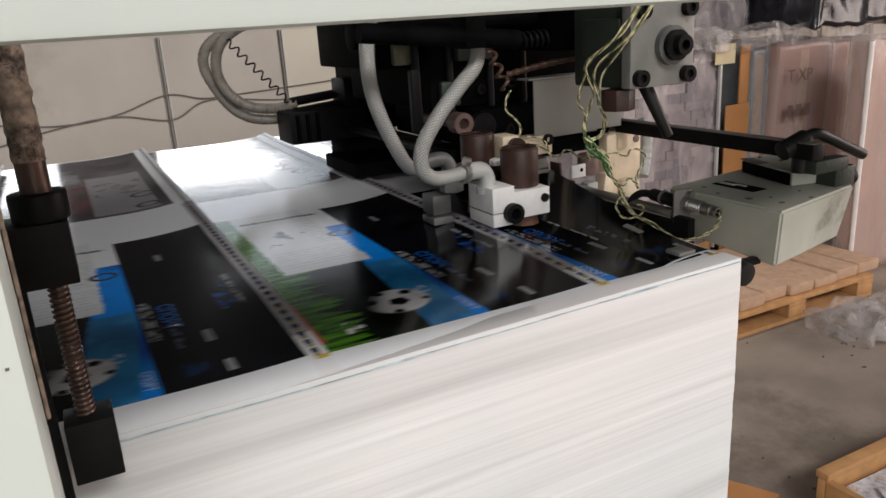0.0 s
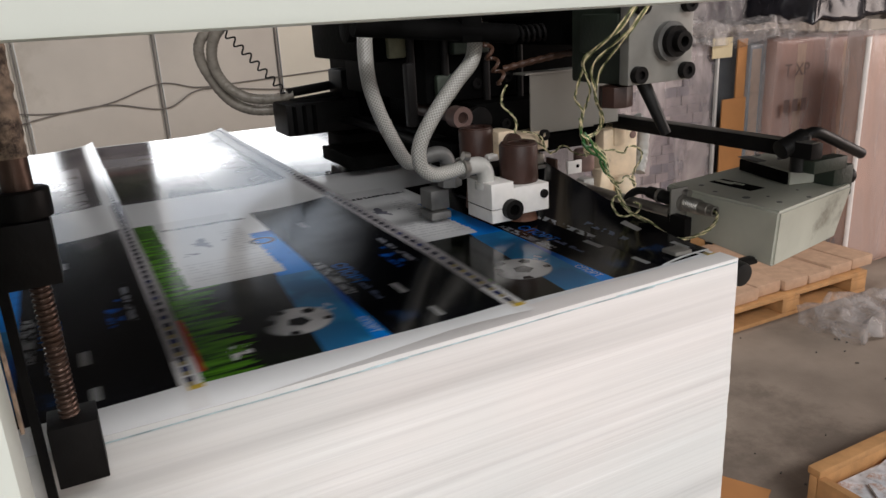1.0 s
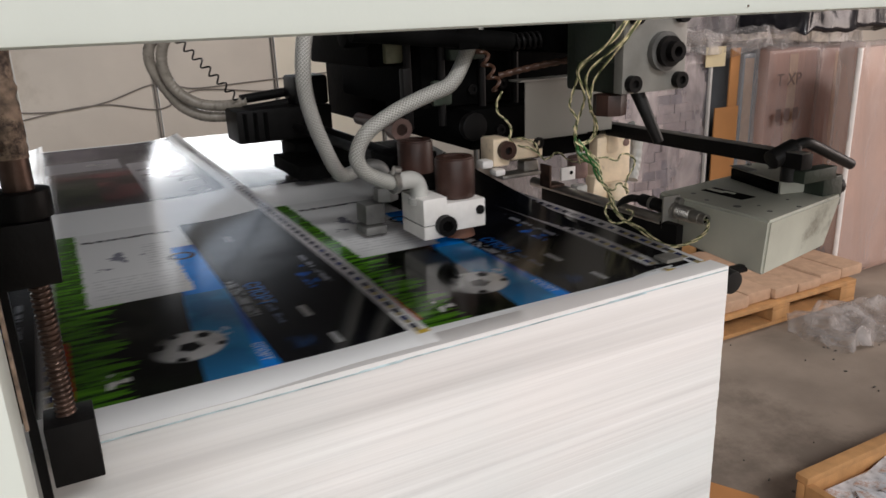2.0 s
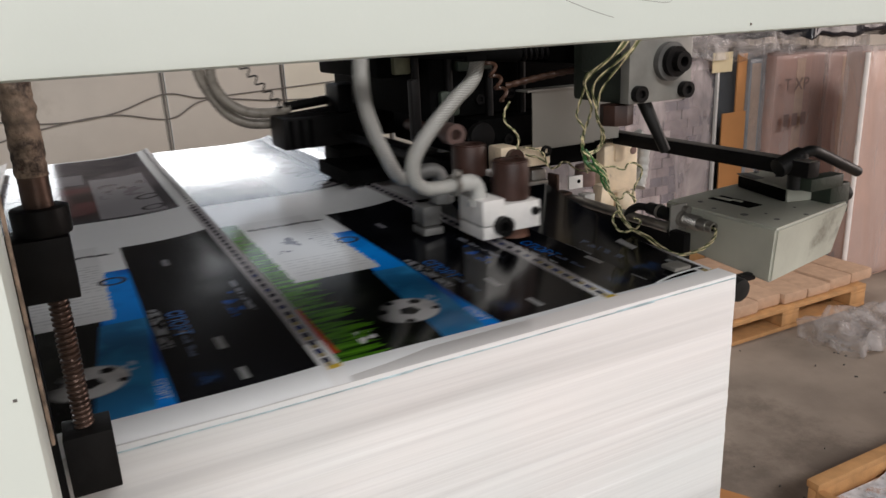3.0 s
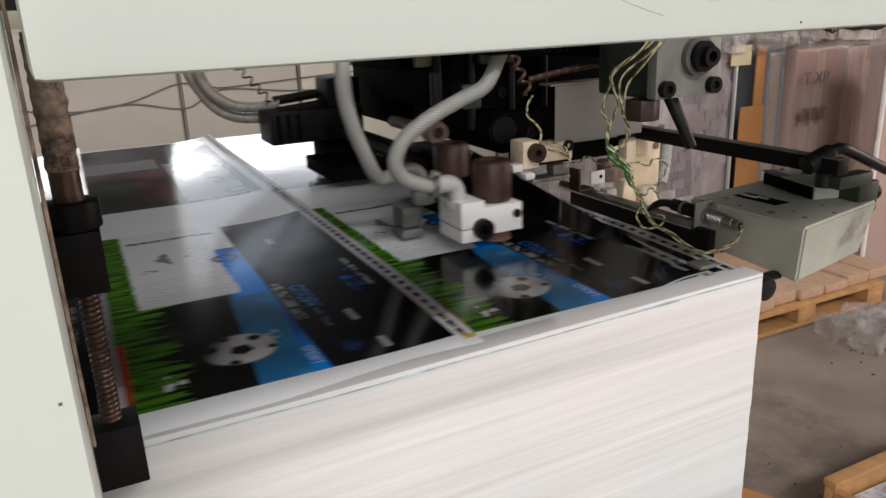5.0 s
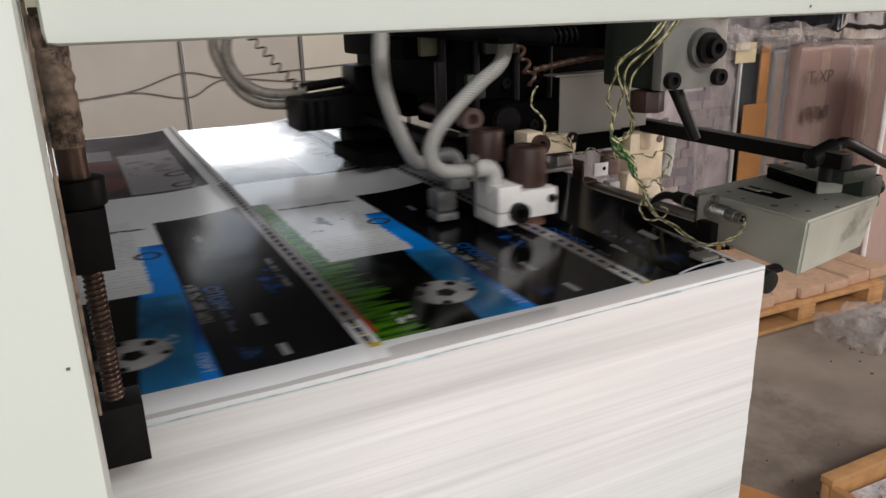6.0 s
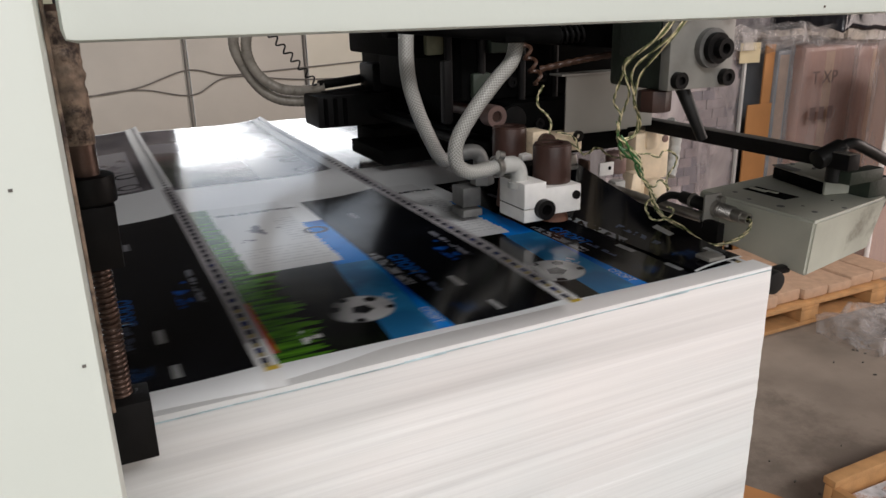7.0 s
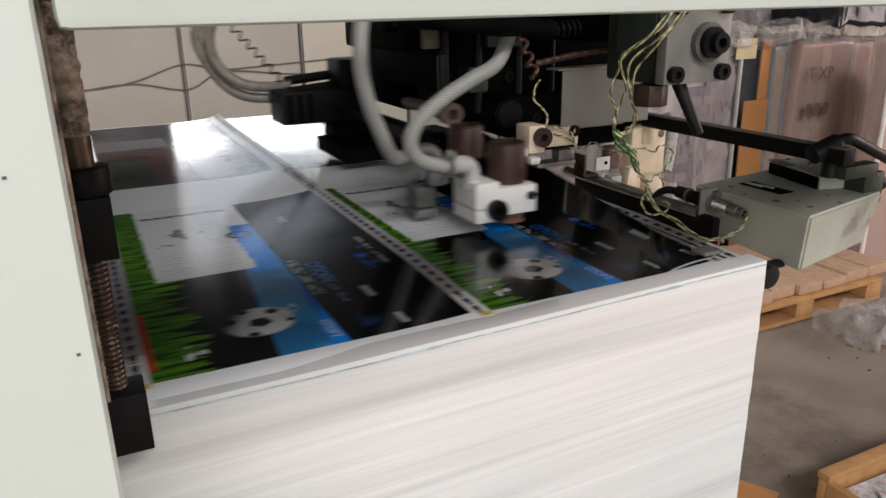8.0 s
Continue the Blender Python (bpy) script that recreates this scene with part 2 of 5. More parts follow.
def print_mat():
    """Glossy printed sheet. u runs from the trailing edge against the feed, v from the near edge across it."""
    m = bpy.data.materials.new("glossy_printed_paper")
    m.use_nodes = True
    nt = m.node_tree
    N, L = nt.nodes, nt.links
    b = N["Principled BSDF"]
    tc = N.new("ShaderNodeTexCoord")
    sep = N.new("ShaderNodeSeparateXYZ")
    L.new(tc.outputs["Object"], sep.inputs[0])

    def mth(op, a, c=None, d=None):
        n = N.new("ShaderNodeMath")
        n.operation = op
        for i, s in enumerate((a, c, d)):
            if s is None:
                continue
            if isinstance(s, (int, float)):
                n.inputs[i].default_value = s
            else:
                L.new(s, n.inputs[i])
        return n.outputs[0]

    u = mth("MULTIPLY", sep.outputs["X"], -1.0)
    v = sep.outputs["Y"]

    def noise_of(scale, detail=3, vec=None):
        n = N.new("ShaderNodeTexNoise")
        n.inputs["Scale"].default_value, n.inputs["Detail"].default_value = scale, detail
        L.new(vec or tc.outputs["Object"], n.inputs["Vector"])
        return n.outputs["Fac"]

    def rect(u0, u1, v0, v1, uu=None, vv=None):
        # four soft steps, so that edges are as soft as ink
        uu, vv = uu or u, vv or v
        a = mth("COMPARE", uu, (u0 + u1) / 2, (u1 - u0) / 2)
        c = mth("COMPARE", vv, (v0 + v1) / 2, (v1 - v0) / 2)
        return mth("MULTIPLY", a, c)

    def disc(cu, cv, r, sv=1.0):
        a = mth("POWER", mth("SUBTRACT", u, cu), 2)
        c = mth("POWER", mth("MULTIPLY", mth("SUBTRACT", v, cv), sv), 2)
        return mth("LESS_THAN", mth("ADD", a, c), r * r)

    def ring(cu, cv, r, w, sv=1.0):
        return mth("SUBTRACT", disc(cu, cv, r, sv), disc(cu, cv, r - w, sv))

    def colour(c):
        n = N.new("ShaderNodeRGB")
        n.outputs[0].default_value = (*c, 1)
        return n.outputs[0]

    state = [colour((0.85, 0.865, 0.875))]

    def lay(mask, c):
        mx = N.new("ShaderNodeMix")
        mx.data_type = "RGBA"
        L.new(mask, mx.inputs[0])
        L.new(state[0], mx.inputs[6])
        L.new(c if not isinstance(c, tuple) else colour(c), mx.inputs[7])
        state[0] = mx.outputs[2]

    def speck(c1, c2, scale, lo=0.45, hi=0.6, detail=3, vec=None):
        r = N.new("ShaderNodeValToRGB")
        r.color_ramp.elements[0].position, r.color_ramp.elements[1].position = lo, hi
        r.color_ramp.elements[0].color, r.color_ramp.elements[1].color = (*c1, 1), (*c2, 1)
        L.new(noise_of(scale, detail, vec), r.inputs["Fac"])
        return r.outputs["Color"]

    K = (0.0025, 0.0028, 0.004)
    BLUE, DEEP = (0.005, 0.27, 0.88), (0.003, 0.10, 0.50)
    # dark field of the picture and everything under the overlap
    lay(rect(0.172, 1.09, 0.038, 0.585), speck((0.0012, 0.0016, 0.0012), (0.006, 0.009, 0.005), 18))
    # grass blades: pointed strokes that reach into the dark field
    mp = N.new("ShaderNodeMapping")
    mp.inputs["Scale"].default_value = (14, 120, 1)
    L.new(tc.outputs["Object"], mp.inputs["Vector"])
    blade = noise_of(1.0, 2, mp.outputs[0])
    ug = mth("MULTIPLY_ADD", mth("SUBTRACT", blade, 0.5), 0.10, u)
    lay(rect(0.262, 0.36, 0.038, 0.60, uu=ug), speck((0.012, 0.055, 0.004), (0.10, 0.30, 0.012), 1.0, 0.36, 0.66, 2, mp.outputs[0]))
    lay(rect(0.300, 0.306, 0.06, 0.19), (0.55, 0.06, 0.02))
    lay(mth("MULTIPLY", rect(0.256, 0.275, 0.066, 0.096), mth("GREATER_THAN", noise_of(75, 2), 0.53)), (0.75, 0.75, 0.72))
    # blue column with its lighter water tone
    lay(rect(0.136, 0.182, 0.038, 0.46), speck(DEEP, BLUE, 9, 0.40, 0.56))
    lay(rect(0.158, 0.205, 0.038, 0.26, uu=mth("MULTIPLY_ADD", v, 0.08, u)), speck((0.02, 0.16, 0.36), (0.03, 0.27, 0.58), 14))
    # black column
    lay(rect(0.015, 0.1385, 0.038, 0.575), speck(K, (0.005, 0.0055, 0.008), 12))
    lay(mth("MULTIPLY", rect(0.124, 0.135, 0.16, 0.28), mth("GREATER_THAN", noise_of(90, 2), 0.45)), (0.30, 0.31, 0.33))
    lay(mth("MULTIPLY", rect(0.106, 0.113, 0.12, 0.20), mth("GREATER_THAN", noise_of(110, 2), 0.5)), (0.10, 0.13, 0.2))
    lay(rect(0.079, 0.087, 0.128, 0.16), (0.40, 0.40, 0.40))
    lay(rect(0.075, 0.082, 0.052, 0.078), (0.36, 0.37, 0.37))
    lay(rect(0.096, 0.124, 0.06, 0.095), speck(K, (0.01, 0.035, 0.10), 60))
    lay(rect(0.043, 0.058, 0.20, 0.28), speck(K, (0.008, 0.10, 0.45), 45))
    lay(mth("MULTIPLY", rect(0.032, 0.038, 0.20, 0.33), mth("GREATER_THAN", noise_of(90, 2), 0.5)), (0.20, 0.21, 0.24))
    lay(rect(0.088, 0.096, 0.44, 0.47), (0.22, 0.22, 0.24))
    # small white lettering in the blue column, too small to read
    lay(mth("MULTIPLY", rect(0.160, 0.172, 0.122, 0.15), mth("GREATER_THAN", noise_of(150, 1), 0.52)), (0.45, 0.60, 0.78))
    # football: white ball, its far side sunk in shadow, a five-sided patch in the middle and others round it
    def soft(a, lo, hi):
        n = N.new("ShaderNodeMapRange")
        n.interpolation_type = "SMOOTHSTEP"
        n.inputs["From Min"].default_value, n.inputs["From Max"].default_value = lo, hi
        L.new(a, n.inputs["Value"])
        return n.outputs[0]

    def pentagon(cu, cv, r, turn=0.0):
        # the largest of five half-plane distances
        du, dv = mth("SUBTRACT", u, cu), mth("SUBTRACT", v, cv)
        far_side = None
        for k in range(5):
            a = turn + k * 2 * math.pi / 5
            d = mth("MULTIPLY_ADD", du, math.cos(a), mth("MULTIPLY", dv, math.sin(a)))
            far_side = d if far_side is None else mth("MAXIMUM", far_side, d)
        return mth("SUBTRACT", 1.0, soft(far_side, r * 0.9, r * 1.15))

    BU, BV, BR = 0.202, 0.121, 0.0345
    ball_d = mth("SQRT", mth("ADD", mth("POWER", mth("SUBTRACT", u, BU), 2), mth("POWER", mth("SUBTRACT", v, BV), 2)))
    ball = mth("SUBTRACT", 1.0, soft(ball_d, BR * 0.93, BR * 1.05))
    lit = mth("SUBTRACT", 1.0, soft(mth("MULTIPLY_ADD", mth("SUBTRACT", v, BV), 0.5, u), BU + 0.004, BU + 0.036))
    lay(ball, (0.045, 0.048, 0.045))
    lay(mth("MULTIPLY", ball, lit), speck((0.56, 0.57, 0.58), (0.82, 0.82, 0.82), 22, 0.34, 0.56))
    for cu, cv, r, turn in ((BU - 0.001, BV - 0.003, 0.0095, 0.3), (BU + 0.026, BV + 0.009, 0.0065, 0.9), (BU - 0.017, BV + 0.019, 0.0060, 0.0), (BU + 0.010, BV - 0.029, 0.0052, 0.5), (BU - 0.029, BV - 0.009, 0.0042, 0.2), (BU + 0.010, BV + 0.028, 0.005, 0.6)):
        lay(mth("MULTIPLY", pentagon(cu, cv, r, turn), ball), (0.006, 0.006, 0.008))
    # a dim player in the shadow beside the ball
    lay(mth("MULTIPLY", soft(mth("SUBTRACT", 0.034, mth("SQRT", mth("ADD", mth("POWER", mth("SUBTRACT", u, 0.243), 2), mth("POWER", mth("MULTIPLY", mth("SUBTRACT", v, 0.205), 0.6), 2)))), 0.0, 0.024), soft(noise_of(26, 3), 0.42, 0.62)), (0.055, 0.058, 0.045))
    # white text page with faint lines and little pictures
    lay(rect(0.168, 0.277, 0.275, 0.60, uu=mth("MULTIPLY_ADD", mth("SUBTRACT", blade, 0.5), 0.012, u)), (0.76, 0.77, 0.78))
    rows = mth("GREATER_THAN", mth("SINE", mth("MULTIPLY", v, 2 * math.pi / 0.011)), 0.35)
    mpt = N.new("ShaderNodeMapping")
    mpt.inputs["Scale"].default_value = (160, 60, 1)
    L.new(tc.outputs["Object"], mpt.inputs["Vector"])
    words = mth("GREATER_THAN", noise_of(1.0, 1, mpt.outputs[0]), 0.45)
    text = mth("MULTIPLY", rows, words)
    lay(mth("MULTIPLY", text, rect(0.172, 0.268, 0.29, 0.37)), (0.60, 0.61, 0.63))
    lay(mth("MULTIPLY", text, rect(0.172, 0.20, 0.38, 0.50)), (0.55, 0.56, 0.58))
    lay(mth("MULTIPLY", rect(0.20, 0.262, 0.40, 0.48), mth("GREATER_THAN", noise_of(45, 1), 0.58)), (0.22, 0.22, 0.27))
    lay(mth("MULTIPLY", mth("GREATER_THAN", words, 0.5), rect(0.15, 0.272, 0.545, 0.556)), (0.08, 0.08, 0.09))
    lay(ring(0.160, 0.415, 0.017, 0.006), (0.05, 0.05, 0.06))
    # second picture, beyond the blank band, turned end for end
    lay(rect(0.026, 1.09, 0.765, 1.437), speck((0.05, 0.046, 0.056), (0.13, 0.115, 0.13), 6))
    lay(rect(0.150, 0.36, 0.80, 1.10), speck((0.035, 0.022, 0.024), (0.16, 0.05, 0.055), 9))
    lay(rect(0.22, 0.36, 0.80, 1.05), speck((0.015, 0.02, 0.018), (0.04, 0.05, 0.03), 14))
    lay(rect(0.045, 0.150, 0.78, 1.18), (0.30, 0.29, 0.31))
    lay(mth("MULTIPLY", rect(0.05, 0.14, 0.95, 1.10), mth("GREATER_THAN", noise_of(30, 2), 0.55)), (0.20, 0.18, 0.20))
    lay(ring(0.060, 0.916, 0.024, 0.008), (0.03, 0.03, 0.035))
    lay(ring(0.062, 0.815, 0.021, 0.007), (0.03, 0.03, 0.035))
    lay(rect(0.16, 0.36, 1.14, 1.26), (0.22, 0.21, 0.23))
    # control strip along the trailing edge: white, with small squares of ink
    lay(rect(-0.01, 0.0175, 0.0, 1.6), (0.80, 0.80, 0.80))
    lay(rect(-0.01, 0.0175, 0.085, 0.74), (0.42, 0.40, 0.41))
    lay(rect(0.0, 0.012, 0.026, 0.033), (0.60, 0.42, 0.06))
    cell = mth("FRACT", mth("MULTIPLY", v, 1 / 0.020))
    box = mth("MULTIPLY", mth("LESS_THAN", cell, 0.5), rect(0.0055, 0.0125, 0.03, 1.45))
    lay(box, (0.05, 0.05, 0.07))
    third = mth("LESS_THAN", mth("FRACT", mth("MULTIPLY", v, 1 / 0.060)), 0.34)
    lay(mth("MULTIPLY", mth("MULTIPLY", box, third), rect(0, 0.03, 0.02, 0.35)), (0.04, 0.05, 0.13))
    other = mth("MULTIPLY", mth("GREATER_THAN", cell, 0.62), rect(0.0055, 0.0125, 0.025, 0.16))
    lay(other, (0.34, 0.28, 0.15))
    lay(mth("MULTIPLY", mth("GREATER_THAN", cell, 0.62), rect(0.0055, 0.0125, 0.22, 0.7)), (0.20, 0.19, 0.20))
    L.new(state[0], b.inputs["Base Color"])
    b.inputs["Roughness"].default_value = 0.135
    b.inputs["Specular IOR Level"].default_value = 0.5
    bp = N.new("ShaderNodeBump")
    bp.inputs["Strength"].default_value, bp.inputs["Distance"].default_value = 0.16, 0.004
    L.new(noise_of(7, 2), bp.inputs["Height"])
    L.new(bp.outputs[0], b.inputs["Normal"])
    return m


M_PRINT = print_mat()


# ---- mesh helpers ----
def finish(name, bm, material, parent=None, label="", smooth=False):
    me = bpy.data.meshes.new(name)
    bmesh.ops.recalc_face_normals(bm, faces=bm.faces)
    for f in bm.faces:
        f.smooth = True
    bm.to_mesh(me)
    bm.free()
    if not smooth:
        me.set_sharp_from_angle(angle=radians(32))
    me.materials.append(material)
    ob = new(name, me)
    if parent is not None:
        ob.parent = parent
    if label:
        ob["label"] = label
    return ob


def part(name, bm, material, parent, label="", smooth=False):
    return finish(name, bm, material, parent, label, smooth)


def thing(name, label, category, group="", at=(0, 0, 0), kind=""):
    ob = new(name)
    ob.location = at
    ob.empty_display_size = 0.05
    return tagged(ob, label, category, group, kind)


def add_box(bm, x0, x1, y0, y1, z0, z1, bevel=0.0, m=None):
    r = bmesh.ops.create_cube(bm, size=1)
    vs = r["verts"]
    for w in vs:
        w.co = Vector(((x0 + x1) / 2 + w.co.x * (x1 - x0), (y0 + y1) / 2 + w.co.y * (y1 - y0), (z0 + z1) / 2 + w.co.z * (z1 - z0)))
    if bevel:
        es = list({e for w in vs for e in w.link_edges})
        g = bmesh.ops.bevel(bm, geom=es, offset=bevel, segments=2, affect="EDGES", profile=0.6)
        vs = list({w for f in g["faces"] for w in f.verts} | {w for w in vs if w.is_valid})
    if m is not None:
        bmesh.ops.transform(bm, matrix=m, verts=vs)
    return vs


def box(x0, x1, y0, y1, z0, z1, bevel=0.0, m=None):
    bm = bmesh.new()
    add_box(bm, x0, x1, y0, y1, z0, z1, bevel, m)
    return bm


def add_cyl(bm, p, q, r, r2=None, seg=24, bevel=0.0):
    p, q = Vector(p), Vector(q)
    d = q - p
    m = Matrix.Translation((p + q) / 2) @ d.to_track_quat("Z", "Y").to_matrix().to_4x4()
    g = bmesh.ops.create_cone(bm, cap_ends=True, segments=seg, radius1=r, radius2=r if r2 is None else r2, depth=d.length)
    vs = g["verts"]
    if bevel:
        rims = [e for e in {e for w in vs for e in w.link_edges} if any(len(f.verts) > 4 for f in e.link_faces)]
        gb = bmesh.ops.bevel(bm, geom=rims, offset=bevel, segments=2, affect="EDGES", profile=0.6)
        vs = list({w for f in gb["faces"] for w in f.verts} | {w for w in vs if w.is_valid})
    bmesh.ops.transform(bm, matrix=m, verts=vs)
    return vs


def cyl(p, q, r, r2=None, seg=24, bevel=0.0):
    bm = bmesh.new()
    add_cyl(bm, p, q, r, r2, seg, bevel)
    return bm


def ring_bm(p, q, r_out, r_in, seg=28):
    """A tube with a real hole, from p to q."""
    bm = bmesh.new()
    p, q = Vector(p), Vector(q)
    rot = (q - p).to_track_quat("Z", "Y").to_matrix()
    loops = []
    for c, r in ((p, r_out), (q, r_out), (q, r_in), (p, r_in)):
        loops.append([bm.verts.new(c + rot @ Vector((r * math.cos(2 * math.pi * i / seg), r * math.sin(2 * math.pi * i / seg), 0))) for i in range(seg)])
    for k in range(4):
        a, c = loops[k], loops[(k + 1) % 4]
        for i in range(seg):
            bm.faces.new((a[i], a[(i + 1) % seg], c[(i + 1) % seg], c[i]))
    return bm


def spline(pts, n):
    """Points along a smooth line through pts."""
    P = [Vector(p) for p in pts]
    P = [2 * P[0] - P[1]] + P + [2 * P[-1] - P[-2]]
    out = []
    for i in range(1, len(P) - 2):
        a, b, c, d = P[i - 1:i + 3]
        for k in range(n):
            t = k / n
            out.append(0.5 * (2 * b + (c - a) * t + (2 * a - 5 * b + 4 * c - d) * t * t + (3 * b - a - 3 * c + d) * t ** 3))
    out.append(P[-2])
    return out


def tube(pts, r, seg=12, uv=False, rib=0.0, rib_step=4):
    """A round tube along pts; rib swells it at every few rings."""
    bm = bmesh.new()
    rings, dist = [], [0.0]
    up = Vector((0.13, 0.97, 0.21)).normalized()
    for i, p in enumerate(pts):
        d = (pts[min(i + 1, len(pts) - 1)] - pts[max(i - 1, 0)]).normalized()
        side = d.cross(up).normalized()
        nrm = side.cross(d)
        up = nrm
        rr = r + (rib if rib and i % rib_step < rib_step / 2 else 0)
        rings.append([bm.verts.new(p + rr * (math.cos(2 * math.pi * k / seg) * side + math.sin(2 * math.pi * k / seg) * nrm)) for k in range(seg)])
        if i:
            dist.append(dist[-1] + (p - pts[i - 1]).length)
    lay = bm.loops.layers.uv.new("UVMap") if uv else None
    for i in range(len(rings) - 1):
        for k in range(seg):
            f = bm.faces.new((rings[i][k], rings[i][(k + 1) % seg], rings[i + 1][(k + 1) % seg], rings[i + 1][k]))
            f.smooth = True
            if uv:
                for lp, (kk, ii) in zip(f.loops, ((k, i), (k + 1, i), (k + 1, i + 1), (k, i + 1))):
                    lp[lay].uv = (kk / seg, dist[ii])
    bm.faces.new(rings[0])
    bm.faces.new(rings[-1])
    return bm


def coil(p, q, r, turns, wire, wob=0.0):
    """Points of a helix from p to q."""
    p, q = Vector(p), Vector(q)
    d = (q - p)
    rot = d.to_track_quat("Z", "Y").to_matrix()
    n = int(turns * 14)
    return [p + d * (i / n) + rot @ Vector((r * math.cos(2 * math.pi * turns * i / n), r * math.sin(2 * math.pi * turns * i / n), 0)) for i in range(n + 1)]


def bolt(parent, p, axis, r=0.0095, h=0.008, name="bolt", material=None):
    """Socket-head bolt with a real hex recess."""
    p, axis = Vector(p), Vector(axis).normalized()
    q = p + axis * h
    bm = ring_bm(p, q, r, r * 0.5, 20)
    add_cyl(bm, p, p + axis * h * 0.5, r * 0.55, seg=6)
    return part(name, bm, material or M_BLACK, parent, smooth=False)


# ---- the room ----
def structure(name, bm, material, label):
    return tagged(finish(name, bm, material), label, "structure", kind="structure")


bm = bmesh.new()
bmesh.ops.create_grid(bm, x_segments=60, y_segments=60, size=1)
for w in bm.verts:
    w.co = Vector((0.7 + w.co.x * 5.75, -0.2 + w.co.y * 3.85, 0))
    w.co.z = 0.004 * noise.noise(w.co * 0.9) - 0.003
structure("floor", bm, M_FLOOR, "dusty worn grey-brown concrete workshop floor")

# back wall: panels with sunk joints, windows above
wall_n = structure("wall_north", box(-5.0, 6.4, 3.60, 3.75, 0.0, 1.276), M_WALL, "grey white panelled back wall of the workshop")
# unseen wall above the panels, near black to keep reflections in the sheets dark
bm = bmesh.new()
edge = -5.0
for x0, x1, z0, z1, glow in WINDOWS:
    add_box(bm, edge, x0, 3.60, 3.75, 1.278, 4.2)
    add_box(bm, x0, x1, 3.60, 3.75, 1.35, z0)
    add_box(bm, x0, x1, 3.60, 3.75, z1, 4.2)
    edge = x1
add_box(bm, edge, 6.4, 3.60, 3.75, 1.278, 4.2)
structure("wall_north_upper", bm, M_UNSEEN_BLACK, "unseen upper part of the back wall with windows, kept near black")
# wall panels that stand proud of the joints
for i in range(-8, 12):
    x = 0.44 + 0.545 * i
    # panel 1 is paler: the light on it is put into its colour
    part("panel" if i != 1 else "lit_panel", box(x + 0.012, x + 0.533, 3.585, 3.605, 0.02, 1.262, 0.004), M_WALL if i != 1 else M_WALL_LIT, wall_n)
for i in range(-3, 4):
    x = 0.44 + 0.545 * i
    part("joint_strip", box(x - 0.004, x + 0.002, 3.580, 3.604, 0.02, 1.262, 0.001), M_CABLE, wall_n)
    part("joint_bead", box(x + 0.010, x + 0.014, 3.579, 3.604, 0.02, 1.262, 0.001), M_PANEL, wall_n)
for i, (a, c, z0, z1, glow) in enumerate(WINDOWS):
    win = tagged(finish("window_%d" % (i + 1), box(a + 0.001, c - 0.001, 3.61, 3.74, z0 + 0.001, z0 + 0.012), M_PANEL), "bright workshop window with a pale metal frame", "window", kind="structure")
    for x in (a + 0.02, c - 0.02):
        part("window_frame", box(x - 0.018, x + 0.018, 3.63, 3.67, z0, z1, 0.003), M_PANEL, win)

# unseen walls added to close the room round the gates
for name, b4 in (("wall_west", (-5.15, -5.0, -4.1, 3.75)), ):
    structure(name, box(*b4, 0, 4.2), M_ROOM, "plain dark grey workshop wall, unseen")
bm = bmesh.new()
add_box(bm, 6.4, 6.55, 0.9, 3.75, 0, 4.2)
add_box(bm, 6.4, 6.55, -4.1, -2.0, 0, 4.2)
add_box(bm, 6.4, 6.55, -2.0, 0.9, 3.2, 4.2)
structure("wall_east", bm, M_ROOM, "unseen dark grey workshop wall with an open gate")
bm = bmesh.new()
add_box(bm, -5.0, -3.4, -4.1, -3.95, 0, 4.2)
add_box(bm, 1.0, 6.4, -4.1, -3.95, 0, 4.2)
add_box(bm, -3.4, 1.0, -4.1, -3.95, 3.9, 4.2)
structure("wall_south", bm, M_ROOM, "unseen dark grey workshop wall with a wide open gate")
# unseen roof: its openings and the shaft shape the two added top lamps
bm = bmesh.new()
add_box(bm, -5.15, 6.55, -4.1, -3.85, 4.2, 4.35)
add_box(bm, -5.15, 6.55, -2.55, 2.15, 4.2, 4.35)
add_box(bm, -5.15, 6.55, 2.6, 3.75, 4.2, 4.35)
for y0, y1, x0, x1 in ((-3.85, -2.55, -1.5, 2.3), (2.15, 2.6, -0.6, 1.2)):
    add_box(bm, -5.15, x0, y0, y1, 4.2, 4.35)
    add_box(bm, x1, 6.55, y0, y1, 4.2, 4.35)
for b4 in ((-0.7, 1.3, 2.05, 2.15), (-0.7, 1.3, 2.6, 2.7), (-0.7, -0.6, 2.15, 2.6), (1.2, 1.3, 2.15, 2.6)):
    add_box(bm, *b4, 4.35, 6.0)
structure("ceiling", bm, M_UNSEEN_BLACK, "unseen dark roof with two openings for the added top lamps")
bm = bmesh.new()
bmesh.ops.create_grid(bm, x_segments=2, y_segments=2, size=60, matrix=Matrix.Translation((0, 0, -0.06)))
structure("ground", bm, M_FLOOR, "bare concrete yard round the workshop")

# sagging cables along the back wall
for pts in (((-0.35, 1.06), (-0.02, 1.015), (0.22, 1.035), (0.44, 1.10), (0.60, 1.07), (0.78, 1.075), (1.3, 1.10)),
            ((-0.35, 0.93), (-0.04, 1.0), (0.22, 1.028), (0.45, 0.99), (0.62, 1.06), (0.95, 1.03), (1.3, 1.02))):
    ob = finish("wall_cable", tube(spline([(x, 3.574, z - 0.085) for x, z in pts], 8), 0.0032, 8), M_CABLE)
    tagged(ob, "thin grey cable sagging along the panelled wall", "cable", "wall cables")

